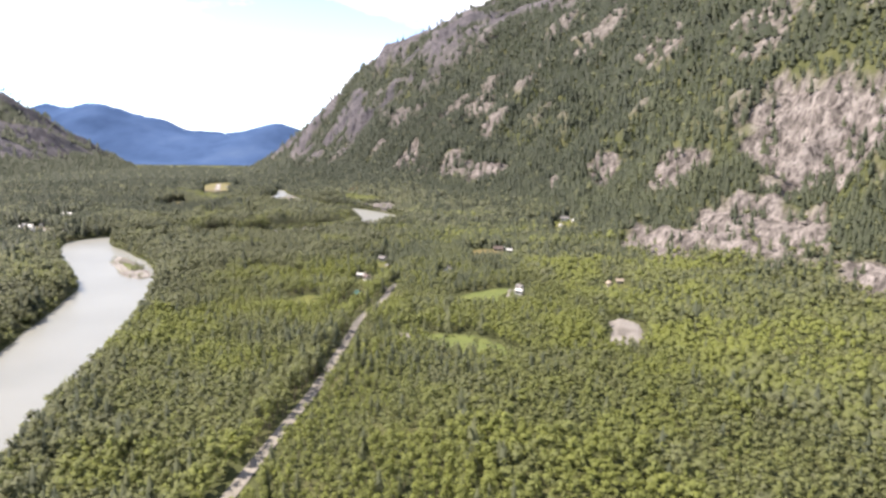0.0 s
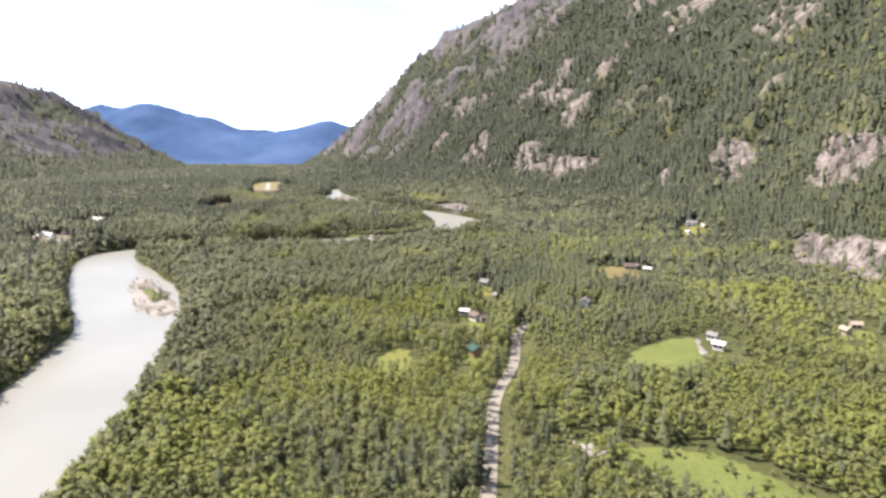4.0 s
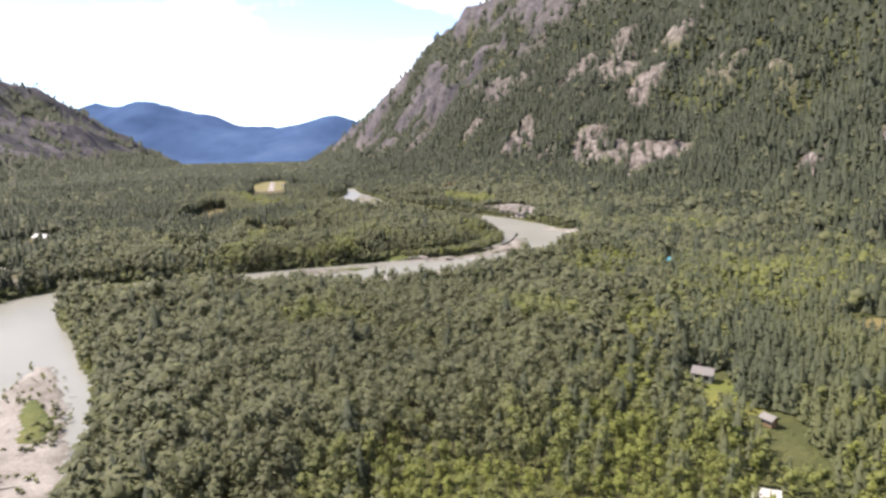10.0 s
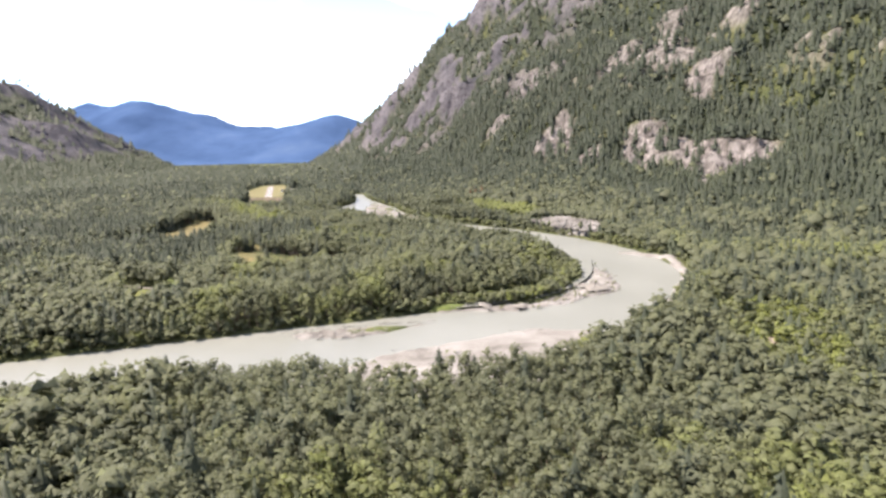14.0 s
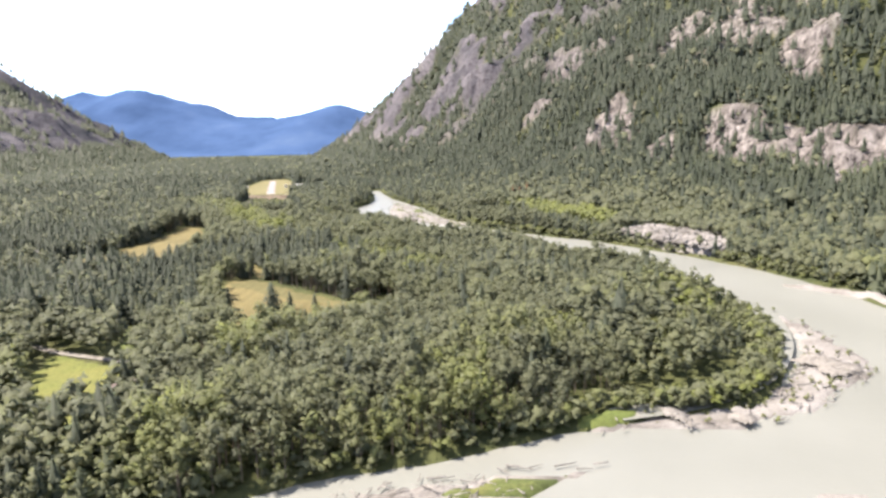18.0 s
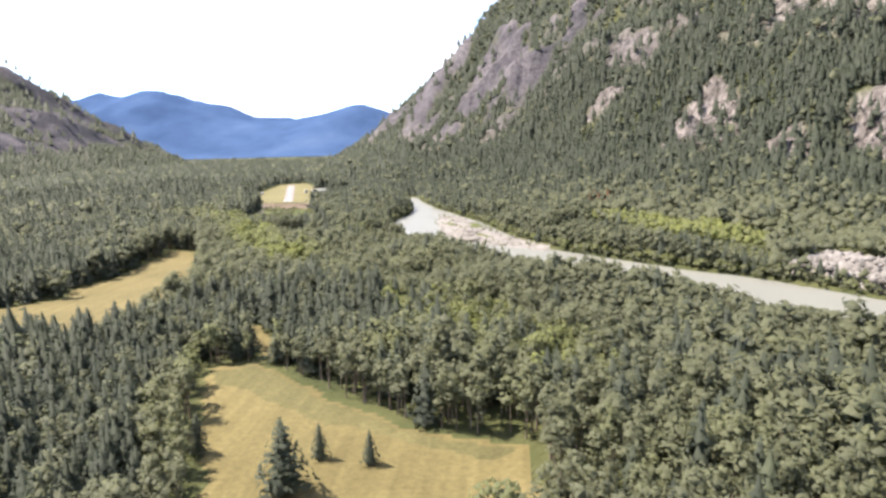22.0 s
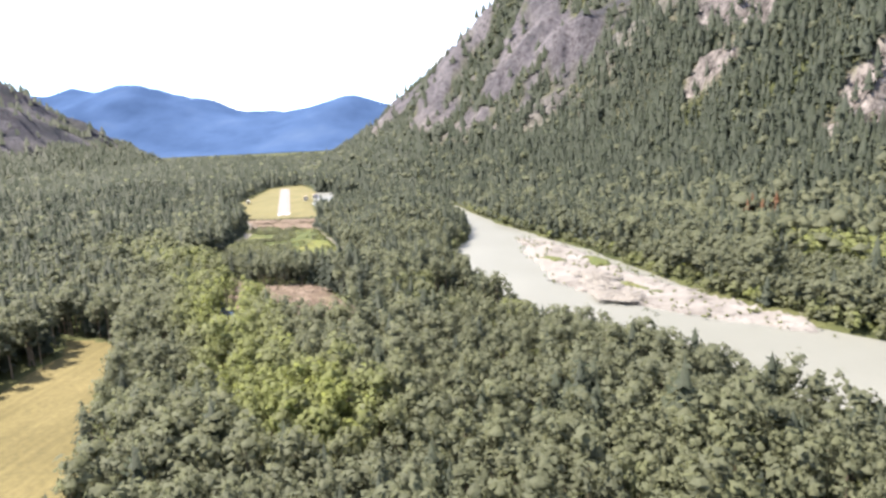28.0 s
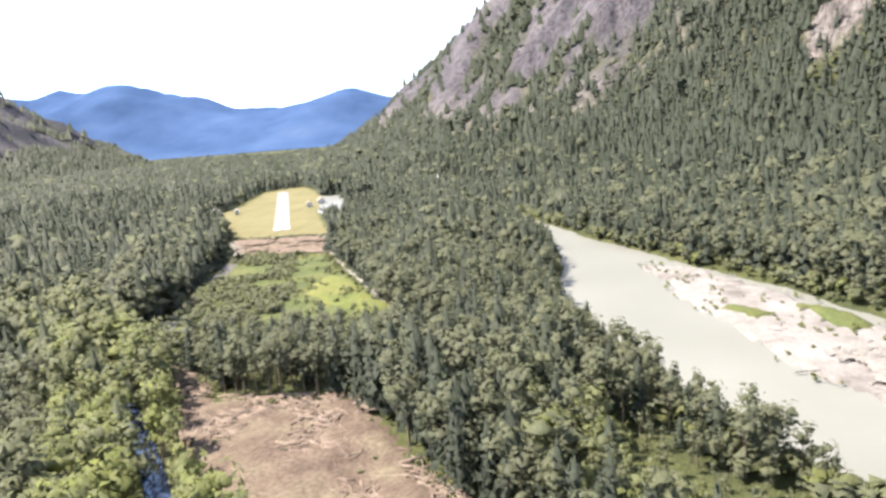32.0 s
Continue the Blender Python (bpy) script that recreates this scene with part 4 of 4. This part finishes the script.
bushes("hedge", [[(-538, 1481), (-474, 1481), (-474, 1486), (-538, 1486)]], 0.9, 1.0, 2.6, 0.03, "dark hedge row across the end of the airfield", 0.0)
bushes("clearing_bushes", [CLEARING_A], 0.05, 0.6, 2.6, 0.4, "green bushes scattered over the forest clearings")
bushes("garden_bushes", LAWNS, 0.06, 0.6, 2.6, 0.3, "rounded bushes in the house gardens", 0.3)
bushes("marsh_bushes", [BRIGHT], 0.12, 1.0, 3.0, 0.6, "bright green bushes on the marshy strip")


def bank_bushes():
    """Willows along both banks of the river."""
    d = np.gradient(RIVER[:, :2], axis=0)
    d /= np.linalg.norm(d, axis=1)[:, None]
    k = RNG.integers(4, len(RIVER) - 55, 6500)
    side = RNG.choice((-1.0, 1.0), len(k))
    off = (RIVER[k, 2] + RNG.uniform(1.5, 10, len(k))) * side
    x = RIVER[k, 0] - d[k, 1] * off + RNG.normal(0, 2, len(k))
    y = RIVER[k, 1] + d[k, 0] * off + RNG.normal(0, 2, len(k))
    z = land(x, y)[0]
    dv, near, _ = along(x, y, RIVER)
    ok = (dv > RIVER[near, 2] + 0.5) & (z > -1.3)
    for poly in BARS:
        ok &= ~inside(x, y, poly)
    x, y, z = x[ok], y[ok], z[ok]
    h = RNG.uniform(1.5, 6.0, len(x))
    forest("bank_bushes", BUSH, np.column_stack([x, y, z - h * 0.3]), h * 1.3, np.full(len(x), 1.35), np.clip(RNG.normal(0.3, 0.14, len(x)), 0.02, 0.78), LEAF,
           "green willow bushes lining the river banks", "bushes")


bank_bushes()


def log_mesh(length, r, g):
    parts = []
    n, sides = 5, 6
    a = np.arange(sides) * 2 * math.pi / sides
    v = []
    for i in range(n):
        t = i / (n - 1)
        rr = r * (1.15 - 0.65 * t)
        c = np.array([length * (t - 0.5), 0.05 * length * math.sin(t * 3) * g.normal(), r * 0.8])
        v.append(np.column_stack([np.full(sides, c[0]), c[1] + rr * np.cos(a), c[2] + rr * np.sin(a)]))
    f = []
    for i in range(n - 1):
        for j in range(sides):
            k = (j + 1) % sides
            f += [(i * sides + j, i * sides + k, i * sides + sides + k), (i * sides + j, i * sides + sides + k, i * sides + sides + j)]
    parts.append((np.vstack(v), np.array(f)))
    parts.append((octa(np.array([-length * 0.5, 0, r]), r * 2.2, g), OCTA))
    return tri_mesh("driftwood_log", join(parts), DRIFT)


def sticks(name, polys, count, lo, hi, mat, label, lift):
    """Thin tangled wood strewn over the ground, joined."""
    model = [(np.array([(-0.5, -0.055, 0), (-0.5, 0.055, 0), (0.5, 0.035, 0), (0.5, -0.035, 0), (-0.5, 0, 0.09), (0.5, 0, 0.06)]),
              np.array([(0, 3, 5), (0, 5, 4), (1, 4, 5), (1, 5, 2), (0, 4, 1), (3, 2, 5)]))]
    pts = []
    for poly in polys:
        p = np.array(poly)
        x, y = RNG.uniform(p[:, 0].min(), p[:, 0].max(), count * 3), RNG.uniform(p[:, 1].min(), p[:, 1].max(), count * 3)
        s = np.where(inside(x, y, poly) & (fbm(x / 11 + 60, y / 11, 3) > 0.4))[0][:count]
        pts.append(np.column_stack([x[s], y[s], np.maximum(land(x[s], y[s])[0], -1.2) + lift]))
    q = np.vstack(pts)
    size = RNG.uniform(lo, hi, len(q))
    forest(name, model, q, size, np.ones(len(q)), np.zeros(len(q)), mat, label, "wood")


sticks("logging_slash", [CLEARCUT, STRIP], 3400, 1.2, 4.5, SLASHWOOD, "tangled brown logging slash on the clear-cut", 1.3)
sticks("log_jam", [[(-170, 813), (-150, 812), (-152, 805), (-167, 804)], [(-122, 850), (-112, 858), (-104, 846), (-118, 836)], [(-304, 1272), (-288, 1270), (-285, 1250), (-298, 1234), (-303, 1254)], [(-301, 1238), (-284, 1232), (-288, 1220), (-300, 1224)]], 420, 2, 6, DRIFT, "grey jam of stranded logs on the gravel bar", 1.4)
sticks("driftwood_tangle", [BAR_LAKE, BAR_INNER, BAR_ISLE], 110, 1.5, 4, DRIFT, "tangled grey driftwood on the gravel bars", 0.8)
LOGS = [log_mesh(6, 0.22, TG), log_mesh(8.5, 0.28, TG), log_mesh(4.5, 0.2, TG)]
for poly, count, turn, size in ((BAR_ISLE, 26, 20, 0.6), (BAR_INNER, 40, 60, 0.6), (BAR_LAKE, 34, -50, 0.6), (BAR_WEST, 14, -60, 0.6), (BAR_NEAR, 26, 30, 0.4), (BAR_EAST, 10, 40, 0.7)):
    p, made = np.array(poly), 0
    while made < count:
        x, y = RNG.uniform(p[:, 0].min(), p[:, 0].max()), RNG.uniform(p[:, 1].min(), p[:, 1].max())
        if inside(np.array([x]), np.array([y]), poly)[0]:
            ob = new("driftwood_log", LOGS[made % 3])
            ob.matrix_basis = pose(x, y, max(float(land(np.array([x]), np.array([y]))[0][0]), -1.2) + 0.5, 0, 0, turn + RNG.normal(0, 35)) @ Matrix.Scale(size * RNG.uniform(0.7, 1.3), 4)
            tagged(ob, "bleached driftwood log stranded on river gravel", "log", "driftwood on the gravel bars")
            made += 1


# ---- tracks, creek and runway marks ----
ribbon("track", spline([(-392, 868), (-372, 858), (-350, 851), (-334, 846), (-327, 838), (-330, 828)], 4), 1.5, ROAD, "narrow gravel track beside the meadow", "track", z=0.45)
ribbon("track", LEFTTRACK, 2.8, ROAD, "pale dirt track along the forest edge", "track", z=1.0)
ribbon("track", spline([(-404, 1300), (-413, 1319), (-421, 1333), (-432, 1359), (-450, 1398), (-464, 1432)], 6), 1.1, ROAD, "pale dirt track through the scrub", "track", z=0.95)
ribbon("track", spline([(-41, 455), (-46, 470), (-50, 482), (-55, 486)], 3), 1.4, ROAD, "pale driveway leading to a house", "driveway", z=0.4)
ribbon("side_channel", SLOUGH, 4.0, WATER, "pale silty side channel behind the gravel bar", "channel", z=0.12)
ribbon("side_channel", INLET, 4.6, SHALLOW, "still dark side channel between gravel and forest", "channel", z=0.1)
ribbon("creek", CREEK, np.where(CREEK[:, 1] < 1200, 4.0, 2.0), POND, "blue creek hidden between bright green trees", "creek", z=0.15)
# The pale silty colour stands in for sky reflected on the pond.
sheet("pond", POND_EDGE, WATER, "pale pond beside the airfield, sky glare put into its colour", "pond", z=0.35, wobble=1.0)
PAINT = two_scale("white_road_paint", [(0.3, (0.6, 0.6, 0.58)), (0.7, (0.75, 0.75, 0.73))], 0.3, 2.0, 0.2)
RUNDIR = np.array([-89.0, 276.0]) / 290.0
RUNSIDE = np.array([RUNDIR[1], -RUNDIR[0]])
BARMESH = tri_mesh("runway_mark", (np.array([(-0.35, -4, 0), (0.35, -4, 0), (0.35, 4, 0), (-0.35, 4, 0), (-0.35, -4, 0.03), (0.35, -4, 0.03), (0.35, 4, 0.03), (-0.35, 4, 0.03)]),
                                    np.array([(4, 5, 6), (4, 6, 7), (0, 1, 5), (0, 5, 4), (1, 2, 6), (1, 6, 5), (2, 3, 7), (2, 7, 6), (3, 0, 4), (3, 4, 7)])), PAINT)
marks = [(8, o) for o in (-4.6, -3.2, -1.8, 1.8, 3.2, 4.6)] + [(30 + 17 * k, 0) for k in range(15)]
for s, o in marks:
    c = np.array([-517, 1517]) + RUNDIR * s + RUNSIDE * o
    ob = new("runway_mark", BARMESH)
    ob.matrix_basis = pose(c[0], c[1], 0.46, 0, 0, math.degrees(math.atan2(RUNDIR[1], RUNDIR[0])) - 90)
    tagged(ob, "faded white stripe painted on the runway", "marking", "runway stripes", "structure")


# ---- buildings ----
def paint(name, col):
    return two_scale(name, [(0.3, tuple(c * 0.85 for c in col)), (0.7, col)], 0.3, 3.0, 0.15, 0.7)


WHITE, CREAM, TIMBER, GLASS = paint("white_siding", (0.5, 0.495, 0.48)), paint("cream_siding", (0.34, 0.31, 0.26)), paint("brown_timber", (0.2, 0.13, 0.08)), paint("dark_window", (0.03, 0.035, 0.045))
ROOFS = {"white": paint("white_metal_roof", (0.42, 0.42, 0.42)), "grey": paint("grey_shingle_roof", (0.15, 0.143, 0.143)), "brown": paint("brown_shingle_roof", (0.1, 0.075, 0.068)),
         "green": paint("green_metal_roof", (0.014, 0.052, 0.043)), "turquoise": paint("turquoise_metal_roof", (0.03, 0.2, 0.28)), "tan": paint("tan_metal_roof", (0.27, 0.225, 0.18))}


def box(bm, x0, x1, y0, y1, z0, z1):
    v = [bm.verts.new(p) for p in ((x0, y0, z0), (x1, y0, z0), (x1, y1, z0), (x0, y1, z0), (x0, y0, z1), (x1, y0, z1), (x1, y1, z1), (x0, y1, z1))]
    for f in ((3, 2, 1, 0), (4, 5, 6, 7), (0, 1, 5, 4), (1, 2, 6, 5), (2, 3, 7, 6), (3, 0, 4, 7)):
        bm.faces.new([v[k] for k in f])


def bm_part(name, bm, mat, parent, label=""):
    me = bpy.data.meshes.new(name)
    bm.to_mesh(me)
    bm.free()
    me.materials.append(mat)
    return part(name, me, parent, label)


def house(kind, x, y, turn, w, l, h, wall_mat, roof, label, category="house", chimney=True):
    """A gabled building: walls with gable ends, two roof slopes with eaves, door, windows."""
    ob = tagged(new(kind), label, category, "buildings in the valley")
    ob.matrix_basis = pose(x, y, float(land(np.array([float(x)]), np.array([float(y)]))[0][0]) - 0.1, 0, 0, turn)
    w, l = w * 0.64, l * 0.64
    rise = w * 0.32
    bm = bmesh.new()
    a = [bm.verts.new(p) for p in ((-w / 2, -l / 2, 0), (w / 2, -l / 2, 0), (w / 2, -l / 2, h), (0, -l / 2, h + rise), (-w / 2, -l / 2, h))]
    c = [bm.verts.new(p) for p in ((-w / 2, l / 2, 0), (w / 2, l / 2, 0), (w / 2, l / 2, h), (0, l / 2, h + rise), (-w / 2, l / 2, h))]
    bm.faces.new(a)
    bm.faces.new(c[::-1])
    for i, j in ((0, 4), (1, 2)):
        bm.faces.new((a[i], a[j], c[j], c[i]) if i == 0 else (a[j], a[i], c[i], c[j]))
    bm_part("wall", bm, wall_mat, ob)
    for sgn in (-1, 1):
        bm = bmesh.new()
        e, t = 0.6, 0.18
        run = w / 2 + e
        drop = rise * run / (w / 2)
        top = h + rise + 0.05
        q = [(0, top), (sgn * run, top - drop), (sgn * run, top - drop + t), (0, top + t)]
        v0 = [bm.verts.new((px, -l / 2 - e, pz)) for px, pz in q]
        v1 = [bm.verts.new((px, l / 2 + e, pz)) for px, pz in q]
        bm.faces.new(v0)
        bm.faces.new(v1[::-1])
        for i in range(4):
            j = (i + 1) % 4
            bm.faces.new((v0[i], v1[i], v1[j], v0[j]))
        bmesh.ops.recalc_face_normals(bm, faces=bm.faces)
        bm_part("roof_slope", bm, ROOFS[roof], ob)
    for sgn in (-1, 1):
        for k in range(2):
            bm = bmesh.new()
            yc = (k - 0.5) * l * 0.45
            box(bm, sgn * w / 2 - 0.05, sgn * w / 2 + 0.05, yc - 0.7, yc + 0.7, h * 0.4, h * 0.8)
            pane = bm_part("window", bm, GLASS, ob, "dark window pane")
            bm = bmesh.new()
            xs = sgn * w / 2
            for y0, y1, z0, z1 in ((-0.8, -0.7, 0.37, 0.83), (0.7, 0.8, 0.37, 0.83), (-0.7, 0.7, 0.37, 0.4), (-0.7, 0.7, 0.8, 0.83)):
                box(bm, xs - 0.07, xs + 0.07, yc + y0, yc + y1, h * z0, h * z1)
            bm_part("frame", bm, CREAM, pane)
    bm = bmesh.new()
    box(bm, -0.5, 0.5, -l / 2 - 0.06, -l / 2 + 0.04, 0, 2.0)
    bm_part("door", bm, TIMBER, ob)
    if chimney:
        bm = bmesh.new()
        box(bm, w * 0.12, w * 0.12 + 0.7, l * 0.2, l * 0.2 + 0.7, h + rise * 0.5, h + rise + 0.9)
        bm_part("chimney", bm, ROOFS["brown"], ob)
    return ob


house("house", -57, 431, 25, 7, 9, 3.2, TIMBER, "green", "timber house with a green metal roof in forest")
house("shed", -64, 500, 75, 4.5, 7.5, 2.6, WHITE, "white", "small white shed with a flat-pitched roof", "shed", False)
house("house", -58, 488, 35, 6.5, 9, 3.4, WHITE, "brown", "white house with a brown roof beside a driveway")
house("house", -54, 574, 60, 7, 9, 3.2, WHITE, "grey", "white house with a grey roof in a garden")
house("shed", -47, 540, 30, 4, 5, 2.4, TIMBER, "grey", "low grey-roofed shed in a garden", "shed", False)
house("house", 2, 520, -20, 7.5, 9, 4.2, WHITE, "grey", "white two-storey house with a grey roof in forest")
house("barn", 52, 640, 80, 7, 13, 3.0, CREAM, "brown", "long brown-roofed farm building in a dry yard", "barn", False)
house("shed", 62, 630, 70, 5, 8, 2.8, CREAM, "white", "small white-roofed farm shed", "shed", False)
for (x, y), t, r in zip(((142, 806), (128, 772), (118, 474), (128, 484), (52, 460), (50, 446)), (20, 60, 10, 80, 35, 50), ("white", "grey", "tan", "tan", "grey", "white")):
    house("house", x, y, t, 5, 7.5, 3.0, WHITE if r != "tan" else CREAM, r, "pale house with a %s roof among trees" % r)
house("barn", -515, 908, 70, 12, 26, 4.5, WHITE, "white", "large white-roofed hall across the river", "barn", False)
for (x, y), t, r in zip(((-500, 890), (-486, 778), (-468, 752), (-447, 738), (-425, 712), (-410, 697), (-436, 758), (-404, 722), (-502, 790), (-478, 735), (-450, 712)),
                        (10, 70, 30, 80, 50, 20, 60, 35, 15, 75, 40), ("grey", "white", "white", "grey", "tan", "white", "white", "grey", "white", "tan", "grey")):
    house("house", x, y, t, 8, 13, 3.3, WHITE, r, "white village house with a %s roof by the river" % r)
for (x, y), t, r in zip(((-508, 1036), (-516, 1048), (-502, 1016)), (25, 70, 40), ("white", "grey", "white")):
    house("house", x, y, t, 8, 12, 3.2, WHITE, r, "pale farmhouse with a %s roof beside the hay field" % r)
house("farmhouse", 150, 824, 78, 8, 16, 3.4, WHITE, "grey", "long pale farmhouse on a lawn below the slope", "house")
house("shed", 158, 812, 20, 4, 7, 2.6, WHITE, "white", "small white outbuilding beside the farmhouse", "shed", False)
for (x, y), t, r in zip(((-470, 728), (-492, 768), (-420, 728), (-412, 716), (-456, 772), (-398, 684), (-486, 800), (-440, 752)), (15, 50, 80, 25, 65, 40, 10, 35), ("white", "white", "grey", "white", "white", "tan", "grey", "white")):
    house("house", x, y, t, 7, 10, 3.0, WHITE, r, "white village house with a %s roof among trees" % r)
house("shed", -328, 822, 40, 3.6, 5, 2.2, CREAM, "brown", "small brown-roofed shed beside the meadow track", "shed", False)
for (x, y), t, (w, l) in zip(((-600, 1614), (-606, 1626), (-596, 1602), (-588, 1622), (-530, 1662), (-534, 1640)), (30, 60, 30, 20, 18, 18), ((8, 14), (7, 12), (6, 8), (5, 7), (9, 16), (7, 9))):
    house("airfield_hut", x, y, t, w, l, 3.4, WHITE, "white" if x < -550 else "tan", "low pale hut at the edge of the airfield", "hut", False)

house("hangar", -442, 1790, 30, 9, 18, 5.0, WHITE, "white", "large white hangar above the treetops", "hangar", False)
house("cabin", -64, 746, 80, 5, 8, 2.4, CREAM, "tan", "low tan cabin in a gap of the forest", "house", False)
house("shed", -13, 776, 35, 7, 10, 3.4, TIMBER, "turquoise", "small shed with a turquoise metal roof among trees", "shed", False)


# ---- boulders and dead snags ----
p = np.array(BAR_EAST)
bx, by = RNG.uniform(p[:, 0].min(), p[:, 0].max(), 900), RNG.uniform(p[:, 1].min(), p[:, 1].max(), 900)
ok = inside(bx, by, BAR_EAST)
bx, by = bx[ok], by[ok]
forest("boulders", [(octa(np.zeros(3), 1.0, TG), OCTA) for _ in range(5)], np.column_stack([bx, by, np.maximum(land(bx, by)[0], -1.2) + 5.2]), RNG.uniform(0.8, 2.8, len(bx)),
       RNG.uniform(0.9, 1.5, len(bx)), np.zeros(len(bx)), GRAVEL, "white boulders heaped on the eroded bank", "boulders")
for k in range(26):
    x, y = RNG.uniform(-76, -52), RNG.uniform(1062, 1120)
    ob = new("dead_snag", tri_mesh("dead_snag", trunk(1.0, 0.016, 5, 3, TG), DRIFT) if k < 3 else bpy.data.objects["dead_snag" if k % 3 == 0 else "dead_snag.%03d" % (k % 3)].data)
    ob.matrix_basis = pose(x, y, float(land(np.array([x]), np.array([y]))[0][0]), RNG.normal(0, 4), RNG.normal(0, 4), RNG.uniform(0, 360)) @ Matrix.Diagonal((14, 14, RNG.uniform(9, 15), 1))
    tagged(ob, "grey dead tree trunk standing behind the gravel bank", "snag", "dead snags by the river")
house("house_wing", -54.2, 485.6, -55, 5, 6, 2.8, WHITE, "brown", "white side building with a brown roof by the driveway", "house", False)
house("hut", 57.5, 645, 20, 4, 6, 2.4, WHITE, "white", "small white hut in the farmyard", "hut", False)
RUST = foliage("dead_rust_needles", [(0.0, (0.16, 0.085, 0.05)), (1.0, (0.2, 0.12, 0.07))])
dx, dy = RNG.normal(-188, 4, 7), RNG.normal(1374, 5, 7)
forest("dead_conifers", FIR[1], np.column_stack([dx, dy, land(dx, dy)[0]]), RNG.uniform(12, 18, 7), np.full(7, 1.2), RNG.random(7), RUST, "rust-brown dead conifers on the lower slope")
